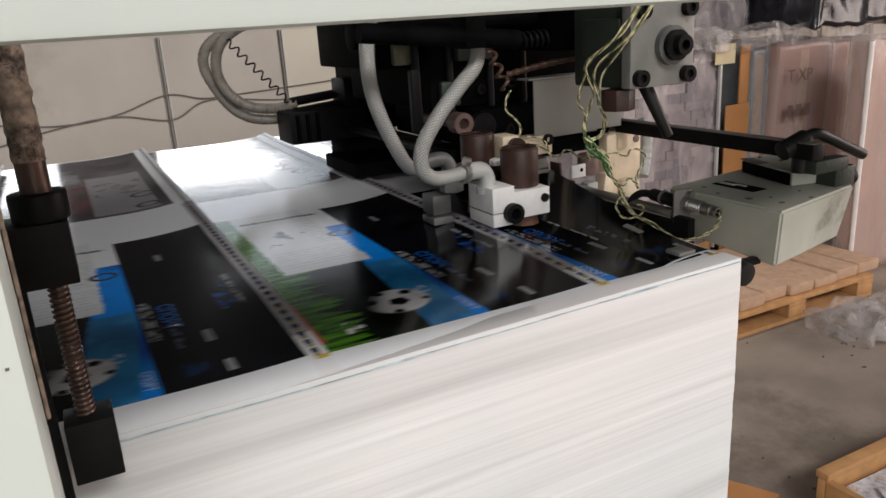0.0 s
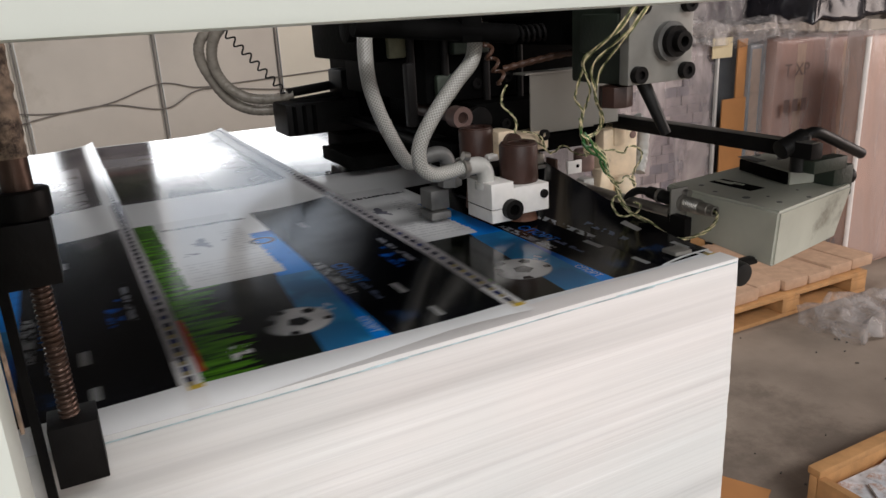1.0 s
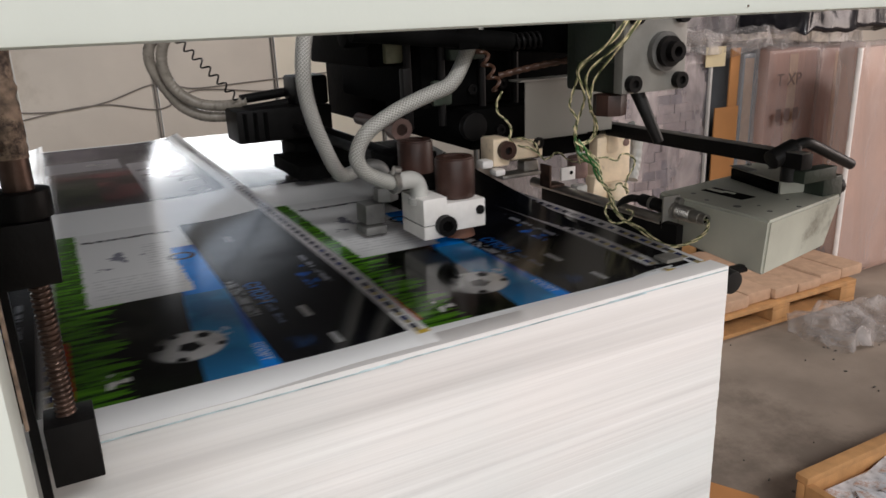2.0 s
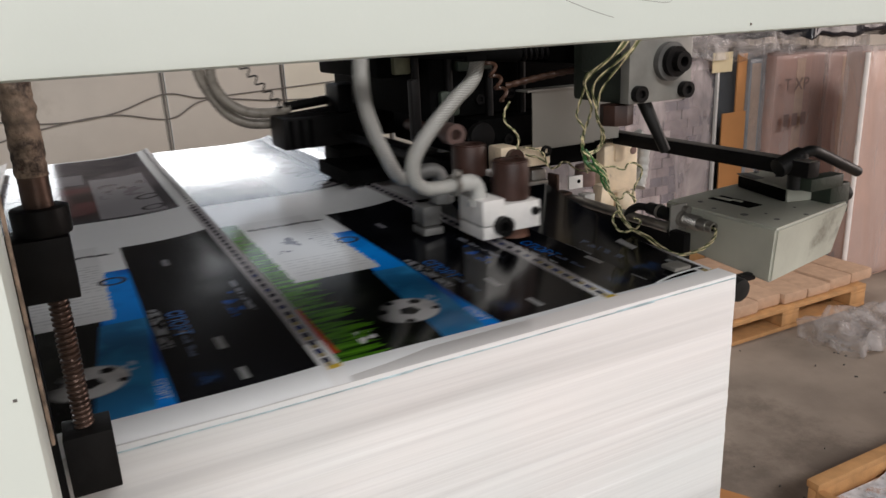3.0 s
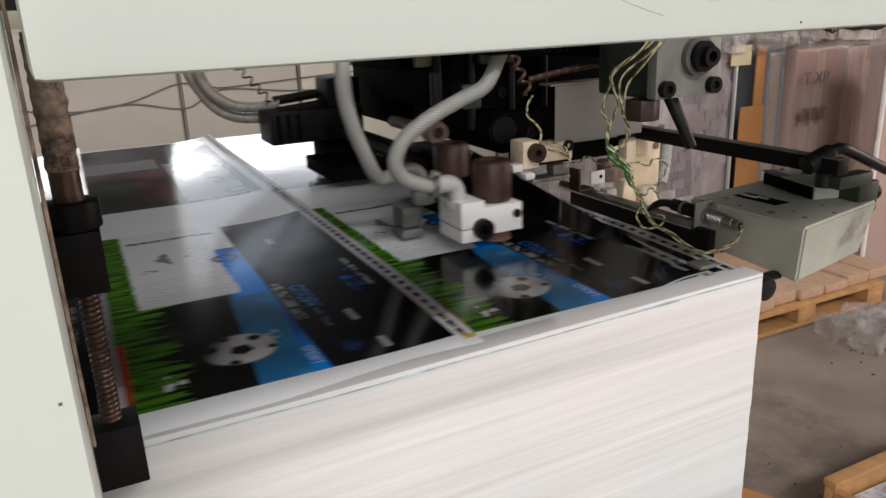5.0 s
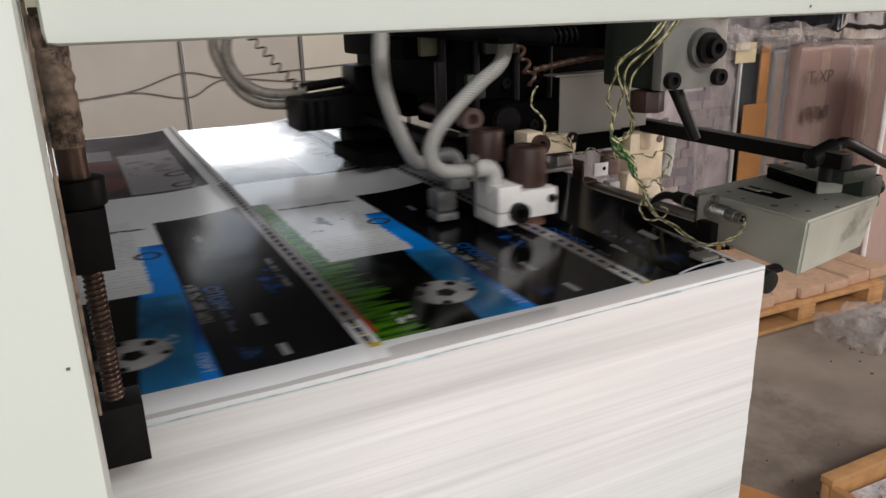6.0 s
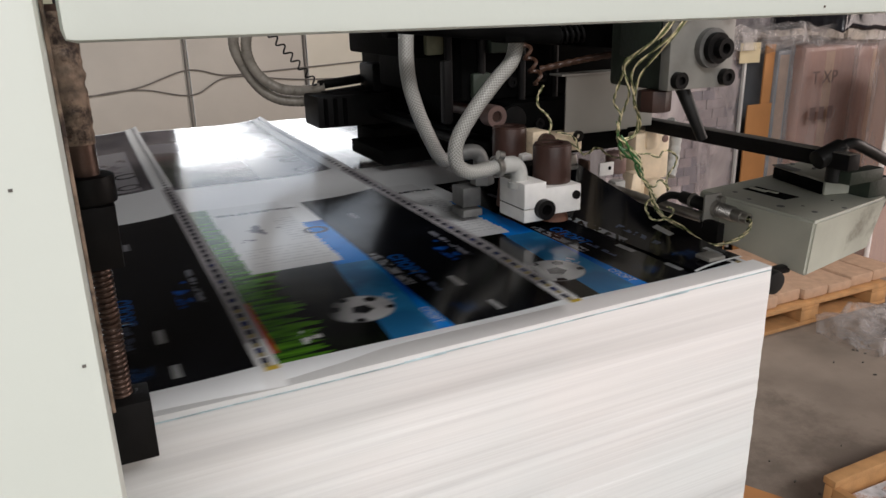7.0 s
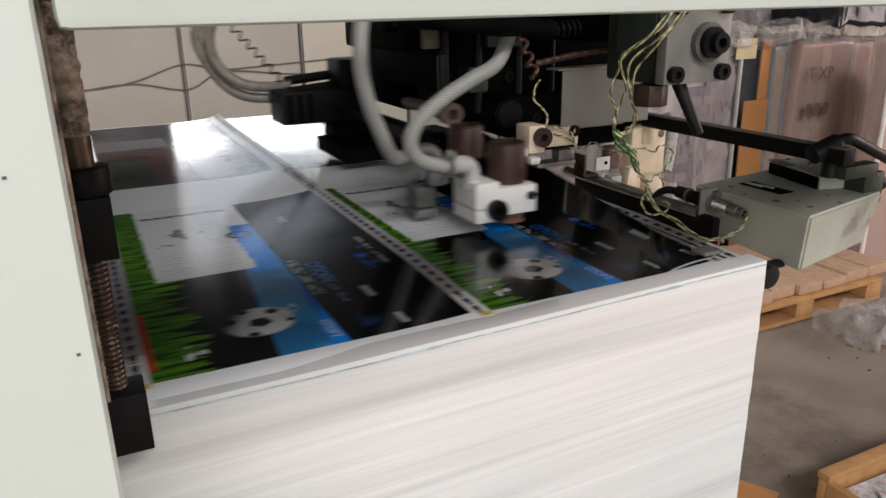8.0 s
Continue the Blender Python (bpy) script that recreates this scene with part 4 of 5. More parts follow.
part("knob", cyl((0.602, 0.715, 1.138), (0.602, 0.715, 1.163), 0.020, seg=8, bevel=0.002), M_RUST, feeder, "brown eight-sided knob")
lev = bmesh.new()
add_cyl(lev, (0.634, 0.705, 1.166), (0.660, 0.69, 1.102), 0.0085, 0.0065, seg=14, bevel=0.001)
part("clamp_handle", lev, M_PLASTIC, feeder, "black clamp handle")
bm = box(0.606, 0.765, 0.902, 0.904, 1.084, 1.166)
add_box(bm, 0.596, 0.765, 0.8985, 0.93, 1.166, 1.1685)
add_box(bm, 0.606, 0.72, 0.904, 0.918, 1.0815, 1.084)
part("cover_plate", bm, M_COVER, feeder, "bare pale sheet-metal cover plate")
part("pressure_hose", tube(spline([(0.675, 0.72, 1.266), (0.71, 0.71, 1.268), (0.74, 0.705, 1.285), (0.76, 0.70, 1.33)], 14), 0.009, 12, rib=0.001, rib_step=4), M_COIL, feeder, "brown ribbed conduit")

for x, z in ((0.52, 1.235), (0.585, 1.15), (0.64, 1.155), (0.70, 1.15), (0.53, 1.16), (0.61, 1.09), (0.70, 1.09)):
    bolt(feeder, (x, 1.0195 if z > 1.13 else 0.9795, z), (0, -1, 0), 0.008, 0.007, "hex_screw")
part("cover_lug", box(0.54, 0.60, 1.000, 1.0195, 1.195, 1.245, 0.005), M_GREEN, feeder, "dull green cover")
part("lever_link", box(0.455, 0.468, 0.985, 1.0, 1.10, 1.19, 0.003), M_BLACK, feeder)
part("cam_disc", cyl((0.56, 0.965, 1.10), (0.56, 0.98, 1.10), 0.021, seg=32, bevel=0.003), M_BLACK, feeder)

# coiled brown lead and its tail
lead = thing("coiled_lead", "brown coiled electric lead hanging from the feeder", "cable")
part("coil", tube(coil((0.518, 0.90, 1.245), (0.560, 0.90, 1.158), 0.0065, 5, 0), 0.0026, 7), M_COIL, lead)
tail = spline([(0.566, 0.90, 1.156), (0.557, 0.90, 1.140), (0.560, 0.90, 1.126), (0.574, 0.90, 1.114), (0.581, 0.90, 1.100), (0.578, 0.90, 1.088), (0.592, 0.895, 1.078), (0.610, 0.89, 1.072), (0.625, 0.88, 1.055)], 12)
for h, material in ((0, M_WIRE_Y), (1, M_WIRE_G)):
    part("tail", tube([p + 0.0011 * Vector((math.cos(0.45 * i + math.pi * h), 0.5 * math.sin(0.45 * i + math.pi * h), 0.4 * math.sin(0.45 * i + math.pi * h))) for i, p in enumerate(tail)], 0.0011, 6), material, lead, "twisted wire tail")

# separators and brackets along the pile's rear edge
seps = thing("separator_row", "small metal separators and brackets above the pile edge", "machine part")
bm = box(0.552, 0.632, 0.895, 0.930, 1.060, 1.086, 0.003)
add_box(bm, 0.546, 0.574, 0.893, 0.930, 1.054, 1.094, 0.004)
b1 = part("sensor_block", bm, M_CREAM, seps, "cream-coloured sensor block")
part("sensor_eye", ring_bm((0.566, 0.884, 1.077), (0.566, 0.8935, 1.077), 0.0135, 0.0055), M_RUST, b1)
part("sensor_eye", cyl((0.566, 0.889, 1.077), (0.566, 0.8935, 1.077), 0.006, seg=18), M_BLACK, b1)
part("sensor_eye", ring_bm((0.623, 0.890, 1.081), (0.623, 0.895, 1.081), 0.008, 0.004), M_BLACK, b1)
part("carrier_bar", box(0.565, 0.80, 0.945, 0.965, 1.045, 1.070, 0.002), M_DARK, seps)
part("lug", box(0.527, 0.545, 0.89, 0.91, 1.052, 1.064, 0.004), M_ALU, seps)
part("lug", box(0.545, 0.562, 0.885, 0.905, 1.040, 1.050, 0.004), M_ALU, seps)
bm = box(0.566, 0.632, 0.90, 0.93, 1.030, 1.036, 0.002)
add_box(bm, 0.606, 0.632, 0.905, 0.925, 1.036, 1.052, 0.003)
part("bent_bracket", bm, M_STEEL, seps, "worn bright bracket")
bm = box(0.644, 0.648, 0.895, 0.92, 1.008, 1.042, 0.001)
add_box(bm, 0.644, 0.672, 0.895, 0.92, 1.008, 1.012, 0.001)
part("fork", bm, M_COPPER, seps, "brown forked bracket")
hp = part("hole_plate", box(0.666, 0.692, 0.895, 0.899, 1.016, 1.036, 0.001), M_ALU, seps, "bright plate with a hole")
part("hole", cyl((0.684, 0.8945, 1.027), (0.684, 0.897, 1.027), 0.003, seg=12), M_DARK, hp)
part("pressed_cup", cyl((0.715, 0.92, 1.045), (0.715, 0.92, 1.012), 0.016, seg=20, bevel=0.003), M_BUSH, seps)
part("white_post", box(0.683, 0.702, 0.878, 0.896, 0.960, 1.009, 0.002), M_ELBOW, seps, "white plastic post")
bm = box(0.709, 0.733, 0.878, 0.900, 0.960, 1.018, 0.003)
for w in bm.verts:
    if w.co.z > 1.0:
        w.co.x = 0.716 + (w.co.x - 0.709) * 0.65
part("white_post", bm, M_CREAM, seps, "tapered cream plastic post")
part("round_knob", cyl((0.756, 0.872, 0.975), (0.760, 0.880, 1.003), 0.017, 0.015, seg=24, bevel=0.005), M_CREAM, seps, "white rounded knob")
part("pressed_cup", box(0.733, 0.79, 0.884, 0.91, 0.955, 1.000, 0.006), M_CREAM, seps)
bm = box(0.757, 0.826, 0.925, 0.955, 0.990, 1.068, 0.005)
add_box(bm, 0.775, 0.800, 0.920, 0.95, 1.040, 1.084, 0.007)
add_box(bm, 0.800, 0.826, 0.928, 0.95, 1.060, 1.080, 0.004)
part("bellows_block", bm, M_CREAM, seps, "cream moulded block with a rounded lug")
part("lug_hole", cyl((0.815, 0.9235, 1.055), (0.815, 0.928, 1.055), 0.006, seg=16), M_BUSH, seps)
part("clear_tube", tube(spline([(0.835, 0.94, 1.078), (0.850, 0.94, 1.060), (0.850, 0.94, 1.02), (0.835, 0.93, 0.99)], 12), 0.009, 12, rib=0.001, rib_step=4), M_ELBOW, seps, "ribbed clear tube")
part("rear_stop", box(0.668, 0.680, 0.66, 0.95, 0.93, 1.0, 0.002), M_BLACK, seps, "black rear stop rail")
part("round_bar", cyl((0.674, 0.69, 1.000), (0.674, 0.98, 1.000), 0.0075, seg=16), M_STEEL, seps)

# twisted green-yellow wires
loom = thing("wire_loom", "tangled green and yellow twisted wires", "cable")
strands = (
    ("Y", (0.593, 0.66, 1.264), (0.566, 0.668, 1.228), (0.546, 0.70, 1.202), (0.549, 0.71, 1.185), (0.548, 0.72, 1.162), (0.551, 0.725, 1.15), (0.565, 0.73, 1.136), (0.568, 0.735, 1.121), (0.572, 0.74, 1.106), (0.577, 0.74, 1.087), (0.586, 0.74, 1.079)),
    ("G", (0.588, 0.66, 1.264), (0.561, 0.668, 1.228), (0.545, 0.70, 1.196), (0.551, 0.705, 1.179), (0.564, 0.715, 1.161), (0.57, 0.73, 1.142), (0.567, 0.735, 1.126), (0.57, 0.74, 1.109), (0.579, 0.745, 1.088), (0.586, 0.75, 1.075)),
    ("G", (0.607, 0.66, 1.264), (0.580, 0.668, 1.228), (0.557, 0.70, 1.192), (0.566, 0.71, 1.164), (0.579, 0.72, 1.145), (0.592, 0.73, 1.129), (0.594, 0.735, 1.111), (0.588, 0.74, 1.104), (0.577, 0.74, 1.104)),
    ("Y", (0.611, 0.66, 1.264), (0.584, 0.668, 1.228), (0.57, 0.70, 1.188), (0.569, 0.71, 1.164), (0.577, 0.72, 1.146), (0.593, 0.73, 1.133), (0.60, 0.735, 1.117), (0.594, 0.74, 1.104), (0.581, 0.74, 1.10)),
    ("Y", (0.581, 0.745, 1.102), (0.599, 0.745, 1.087), (0.607, 0.74, 1.076), (0.612, 0.74, 1.061), (0.613, 0.735, 1.047), (0.62, 0.73, 1.034), (0.618, 0.725, 1.022), (0.623, 0.72, 1.011), (0.627, 0.71, 1.002)),
    ("G", (0.568, 0.735, 1.107), (0.584, 0.735, 1.094), (0.597, 0.735, 1.08), (0.605, 0.735, 1.066), (0.602, 0.73, 1.057), (0.612, 0.73, 1.043), (0.621, 0.725, 1.03), (0.62, 0.72, 1.019), (0.627, 0.71, 1.004)),
    ("G", (0.579, 0.74, 1.101), (0.583, 0.74, 1.089), (0.598, 0.74, 1.074), (0.606, 0.74, 1.063), (0.609, 0.735, 1.051), (0.616, 0.73, 1.042), (0.62, 0.73, 1.028), (0.621, 0.72, 1.014), (0.628, 0.71, 1.0)),
    ("E", (0.572, 0.74, 1.098), (0.581, 0.735, 1.083), (0.595, 0.735, 1.075), (0.60, 0.735, 1.06), (0.606, 0.73, 1.051)),
    ("E", (0.575, 0.738, 1.108), (0.583, 0.733, 1.092), (0.590, 0.733, 1.079), (0.601, 0.733, 1.068), (0.604, 0.73, 1.056)),
    ("E", (0.568, 0.738, 1.126), (0.570, 0.738, 1.108), (0.576, 0.738, 1.092), (0.590, 0.736, 1.086), (0.603, 0.735, 1.072)),
    ("Y", (0.601, 0.735, 1.083), (0.618, 0.735, 1.081), (0.634, 0.735, 1.075), (0.639, 0.735, 1.082), (0.65, 0.735, 1.082), (0.663, 0.735, 1.073), (0.661, 0.735, 1.062), (0.652, 0.735, 1.051), (0.649, 0.735, 1.039), (0.649, 0.73, 1.031)),
    ("G", (0.606, 0.73, 1.051), (0.624, 0.73, 1.039), (0.633, 0.73, 1.047), (0.643, 0.73, 1.041), (0.65, 0.73, 1.033)),
    ("Y", (0.618, 0.725, 1.026), (0.605, 0.72, 1.022), (0.602, 0.715, 1.013), (0.607, 0.71, 1.004), (0.618, 0.71, 1.001), (0.634, 0.71, 1.002), (0.641, 0.71, 1.011), (0.635, 0.715, 1.015)),
    ("G", (0.591, 0.75, 1.077), (0.616, 0.80, 1.066), (0.625, 0.83, 1.065), (0.63, 0.85, 1.069), (0.628, 0.86, 1.068), (0.626, 0.87, 1.06), (0.621, 0.88, 1.058), (0.617, 0.885, 1.068), (0.614, 0.888, 1.079), (0.599, 0.888, 1.087), (0.582, 0.888, 1.091)),
    ("Y", (0.627, 0.71, 1.002), (0.634, 0.69, 0.994), (0.640, 0.668, 0.983), (0.650, 0.656, 0.977), (0.664, 0.648, 0.978), (0.677, 0.637, 0.985), (0.683, 0.629, 0.995), (0.684, 0.625, 1.004), (0.686, 0.627, 1.010), (0.687, 0.634, 1.0112)),
    ("G", (0.627, 0.71, 1.004), (0.637, 0.69, 0.996), (0.643, 0.668, 0.985), (0.652, 0.656, 0.979), (0.663, 0.647, 0.980), (0.675, 0.637, 0.987), (0.681, 0.629, 0.996), (0.683, 0.625, 1.005), (0.686, 0.627, 1.011), (0.687, 0.634, 1.0118)))
M_WIRE_E = mat("green_wire", (0.03, 0.13, 0.03), 0.4, 0, 0.4, 160, 0.05)
for s, (kind, *pts) in enumerate(strands):
    base = spline([Vector(p) for p in pts], 14)
    # two cores twisted round each other
    for h in range(2 if kind in "GY" else 1):
        line = [p + 0.0010 * Vector((math.cos(0.42 * i + math.pi * h + s), 0.6 * math.sin(0.42 * i + math.pi * h + s), 0.4 * math.sin(0.42 * i + math.pi * h))) for i, p in enumerate(base)]
        m = {"E": M_WIRE_E}.get(kind) or (M_WIRE_Y, M_WIRE_G)[(h + (kind == "G")) % 2]
        part("wire", tube(line, 0.00095 if kind in "GY" else 0.0014, 6), m, loom)

# ---- control box on its rail ----
TURN = Matrix.Translation((0.800, 0.621, 1.0285)) @ pose(0, 0, 0, 0, 0, -14.4)
cbox = thing("sensor_box", "scuffed grey-green metal sensor box on a black rail", "machine part")
bm = bmesh.new()
add_box(bm, 0.694, 0.866, 0.546, 0.722, 0.959, 1.028)
for w in bm.verts:
    if w.co.y < 0.6:
        if w.co.x > 0.8:
            w.co.y += 0.034
        if w.co.z < 1.0:
            w.co.y += 0.009
            w.co.x += 0.006 if w.co.x < 0.75 else -0.012
    elif w.co.z < 1.0 and w.co.x < 0.75:
        w.co.z += 0.014
    elif w.co.x > 0.8:
        w.co.y += 0.02
bmesh.ops.bevel(bm, geom=list(bm.edges), offset=0.003, segments=3, affect="EDGES")
part("body", bm, M_GREYBOX, cbox)
slot = part("slot", box(0.745, 0.770, 0.631, 0.697, 1.0265, 1.0286), M_DARK, cbox, "dark slot in the lid")
bm = box(0.752, 0.758, 0.668, 0.694, 1.0286, 1.0305, 0.001)
add_box(bm, 0.758, 0.763, 0.655, 0.672, 1.0286, 1.0300, 0.001)
part("slot_catch", bm, M_GREYBOX, slot)
bm = box(0.0015, 0.078, 0, 0.104, 0, 0.0182, 0.002)
for w in bm.verts:
    if w.co.x > 0.04 and w.co.z > 0.01:
        w.co.z += 0.004
bmesh.ops.transform(bm, matrix=TURN, verts=bm.verts)
up = part("upper_box", bm, M_GREYBOX, cbox, "smaller raised box with a black side")
part("black_side", box(-0.0012, 0.0014, 0.003, 0.101, 0.0008, 0.0158, 0.0005, TURN), M_DARK, up)
part("worn_lip", box(-0.0035, 0.012, 0.062, 0.102, 0.0183, 0.0195, 0.0004, TURN), M_SMOKE, up, "bare bent metal lip")
for x, y in ((0.030, 0.060), (0.022, 0.094), (0.060, 0.030)):
    part("rivet", cyl(TURN @ Vector((x, y, 0.0180)), TURN @ Vector((x, y, 0.0215)), 0.003, seg=12), M_SMOKE, up)
for x, y, z, w in ((0.716, 0.612, 1.0282, 0.010), (0.728, 0.575, 1.0282, 0.007), (0.772, 0.570, 1.0282, 0.006), (0.711, 0.655, 1.0282, 0.006), (0.739, 0.600, 1.0282, 0.004), (0.724, 0.690, 1.0282, 0.007), (0.79, 0.60, 1.0282, 0.004)):
    part("paint_chip", cyl((x, y, z - 0.0012), (x, y, z + 0.0002), w * 0.5, seg=7), M_SMOKE, cbox)
# gland that runs along the side of the box, through a square flange, with a plug behind it
gl = part("cable_gland", cyl((0.687, 0.684, 1.0125), (0.687, 0.640, 1.0115), 0.0078, seg=22, bevel=0.0008), M_STEEL, cbox, "grey threaded cable gland")
part("gland_thread", tube(coil((0.687, 0.676, 1.0124), (0.687, 0.654, 1.0119), 0.0084, 7, 0), 0.0012, 6), M_STEEL, gl)
part("gland_nut", ring_bm((0.687, 0.684, 1.0125), (0.687, 0.6785, 1.0124), 0.0108, 0.0075), M_STEEL, gl)
part("gland_stub", ring_bm((0.687, 0.640, 1.0115), (0.687, 0.631, 1.0113), 0.0068, 0.0046), M_STEEL, gl)
part("gland_mouth", cyl((0.687, 0.638, 1.0115), (0.687, 0.634, 1.0114), 0.0047, seg=16), M_DARK, gl)
part("gland_flange", box(0.668, 0.6955, 0.6845, 0.6875, 0.990, 1.032, 0.0008), M_COVER, gl, "dull square flange plate")
part("flange_screw", cyl((0.6905, 0.6845, 1.0245), (0.6905, 0.676, 1.0245), 0.0050, seg=14, bevel=0.0008), M_STEEL, gl)
plug = part("plug", cyl((0.684, 0.688, 1.0135), (0.680, 0.738, 1.0175), 0.0088, 0.0080, seg=18, bevel=0.002), M_PLASTIC, cbox, "black plug")
part("plug_ring", ring_bm((0.6817, 0.7165, 1.0158), (0.6814, 0.7200, 1.0161), 0.0098, 0.0080), M_STEEL, plug)
part("plug_lead", tube(spline([(0.680, 0.737, 1.0175), (0.676, 0.755, 1.016), (0.672, 0.768, 1.006), (0.672, 0.772, 0.990)], 8), 0.0052, 10), M_PLASTIC, cbox)
part("foot", cyl((0.6555, 0.556, 0.959), (0.656, 0.582, 0.961), 0.0140, seg=24, bevel=0.003), M_PLASTIC, cbox, "black rubber foot")
part("foot_arm", box(0.656, 0.704, 0.578, 0.588, 0.957, 0.966, 0.002), M_BLACK, cbox)
rail = thing("rail", "black steel rail carrying the sensor box", "rail")
bm = bmesh.new()
vs = add_box(bm, 0.775, 0.795, 0.575, 1.02, 1.070, 1.0885, 0.001)
part("bar", bm, M_BLACK, rail)
part("top_face", box(0.777, 0.793, 0.577, 1.018, 1.0885, 1.0895), M_STEEL, rail, "worn bright top edge")
part("clamp", box(0.835, 0.872, 0.585, 0.62, 1.012, 1.052, 0.003), M_GREEN, rail, "dark green clamp")
part("clamp_bolt", cyl((0.872, 0.60, 1.033), (0.886, 0.60, 1.033), 0.011, seg=20, bevel=0.002), M_BLACK, rail)
part("clamp_lower", box(0.832, 0.866, 0.59, 0.615, 0.992, 1.0115, 0.002), M_DARK, rail)
h = part("ratchet_lever", cyl((0.765, 0.61, 1.078), (0.800, 0.605, 1.092), 0.012, 0.011, seg=18, bevel=0.002), M_PLASTIC, rail, "black ratchet clamp lever")
part("lever_arm", tube(spline([(0.795, 0.605, 1.092), (0.812, 0.60, 1.096), (0.835, 0.60, 1.088), (0.870, 0.60, 1.073), (0.905, 0.60, 1.058)], 6), 0.0068, 12), M_PLASTIC, h)
part("lever_hub", cyl((0.795, 0.605, 1.05), (0.795, 0.605, 1.094), 0.011, seg=18), M_PLASTIC, h)
part("arm_strut", box(0.79, 0.85, 0.58, 0.60, 1.050, 1.066, 0.002), M_GREEN, rail)

# ---- stacks in the background ----
def crumpled(x0, x1, y0, y1, z0, z1, nx, ny, nz, amp, seed, f=9.0):
    """A box whose skin is crumpled film."""
    bm = box(x0, x1, y0, y1, z0, z1)
    bmesh.ops.subdivide_edges(bm, edges=list(bm.edges), cuts=max(nx, ny, nz), use_grid_fill=True)
    for w in bm.verts:
        d = noise.noise_vector(w.co * f + Vector((seed, 0, 0)))
        d2 = noise.noise_vector(Vector((w.co.x * f * 2.4, w.co.y * f * 2.4, w.co.z * f * 0.5)) + Vector((seed, 3, 0)))
        w.co += d * amp + d2 * amp * 0.6
    return bm


def paper_blocks_stack(name, x0, x1, y0, y1, top, label, seed, cols=4):
    """Bundles in rows, wrapped in clear film."""
    st = thing(name, label, "wrapped stack")
    rnd = random.Random(seed)
    pitch = 0.043
    n = int((top - 0.14) / pitch)
    dx = (x1 - x0) / cols
    for k in range(n):
        off = (k % 2) * dx * 0.5
        for c in range(cols + 1):
            a, b = x0 + c * dx - off, x0 + (c + 1) * dx - off
            a, b = max(a, x0), min(b, x1)
            if b - a < 0.03:
                continue
            j = rnd.uniform(-0.008, 0.008)
            part("bundle", box(a + 0.0008, b - 0.0008, y0 + 0.012 + j, y1 - 0.012, 0.14 + k * pitch, 0.14 + (k + 1) * pitch - 0.0012), rnd.choice((M_BUNDLE, M_BUNDLE, M_BUNDLE_B, M_BUNDLE_C)), st)
    part("film", crumpled(x0 - 0.006, x1 + 0.006, y0 - 0.006, y1, 0.135, 0.15 + n * pitch, 14, 14, 14, 0.008, seed), M_FILM_STACK, st, "clear stretch film", smooth=True)
    part("pallet_base", box(x0, x1, y0, y1, 0, 0.134), M_WOOD, st)
    return st


M_BUNDLE_C = mat("dark_slate_bundle", (0.14, 0.13, 0.16), 0.6, 0, 0.35, 12, 0.1)
M_BUNDLE_G = mat("grey_blue_wrap", (0.20, 0.215, 0.235), 0.45, 0, 0.3, 8, 0.2, stain=(0.32, 0.33, 0.34), stain_at=0.55)
M_BUNDLE = mat("grey_pink_bundle", (0.25, 0.21, 0.225), 0.6, 0, 0.35, 12, 0.1)
M_BUNDLE_B = mat("mauve_bundle", (0.46, 0.40, 0.40), 0.6, 0, 0.35, 12, 0.1)
paper_blocks_stack("wrapped_stack", 2.02, 2.76, 2.58, 3.3, 1.06, "film-wrapped stack of grey-mauve paper bundles", 3, 10)
tg = finish("paper_note", box(2.705, 2.83, 2.548, 2.552, 0.985, 1.075, 0, None), M_YELLOW)
tagged(tg, "pale yellow paper note on the wrapped stack", "note")
ed = finish("corner_guard", box(2.750, 2.762, 2.556, 2.572, 0.10, 1.0, 0.002), M_PANEL)
tagged(ed, "white edge guard on the wrapped stack", "edge guard")
cs = finish("cardboard_sheet", box(2.80, 2.955, 2.56, 2.568, 0.0, 0.79, 0.001), M_CARD_O)
tagged(cs, "orange-brown cardboard sheet standing between the stacks", "cardboard")
cs = finish("cardboard_sheet", box(2.90, 2.96, 2.575, 2.585, 0.0, 1.06, 0.001), M_CARD_O)
tagged(cs, "tall narrow orange-brown cardboard strip", "cardboard")


def carton(name, x0, x1, y0, y1, top, label, mat_=None, seed=1, wrapped=True, film=None):
    c = thing(name, label, "carton")
    part("body", box(x0, x1, y0, y1, 0.0, top, 0.006), mat_ or M_CARD, c)
    part("flap_seam", box((x0 + x1) / 2 - 0.03, (x0 + x1) / 2 + 0.03, y0 - 0.0015, y0 + 0.002, 0.05, top - 0.02), M_CARDPILE, c, "packing tape")
    if wrapped:
        part("film", crumpled(x0 - 0.012, x1 + 0.012, y0 - 0.012, y1 + 0.012, 0.01, top + 0.02, 26, 26, 26, 0.008, seed, 5.0), film or M_FILM, c, "wrinkled clear film", smooth=True)
    return c


carton("carton_stack", 3.07, 3.42, 2.50, 3.2, 1.04, "tall brown carton wrapped in clear film", seed=5)
carton("carton_stack", 3.44, 3.78, 2.52, 3.2, 1.03, "tall brown carton wrapped in clear film", seed=8)
# front carton, painted paler for the light that falls on it
c3 = carton("carton_stack", 3.13, 3.90, 2.10, 2.17, 1.06, "pink-brown carton with its light in a paler colour and a bright film edge", mat_=M_CARD_LIT, seed=11)
for ob in list(c3.children_recursive):
    if ob.name.startswith("flap"):
        bpy.data.objects.remove(ob)
carton("grey_carton", 2.965, 3.05, 2.56, 3.2, 1.03, "narrow grey carton covered in clear film", mat_=M_BUNDLE_G, seed=14, film=M_FILM_GREY)


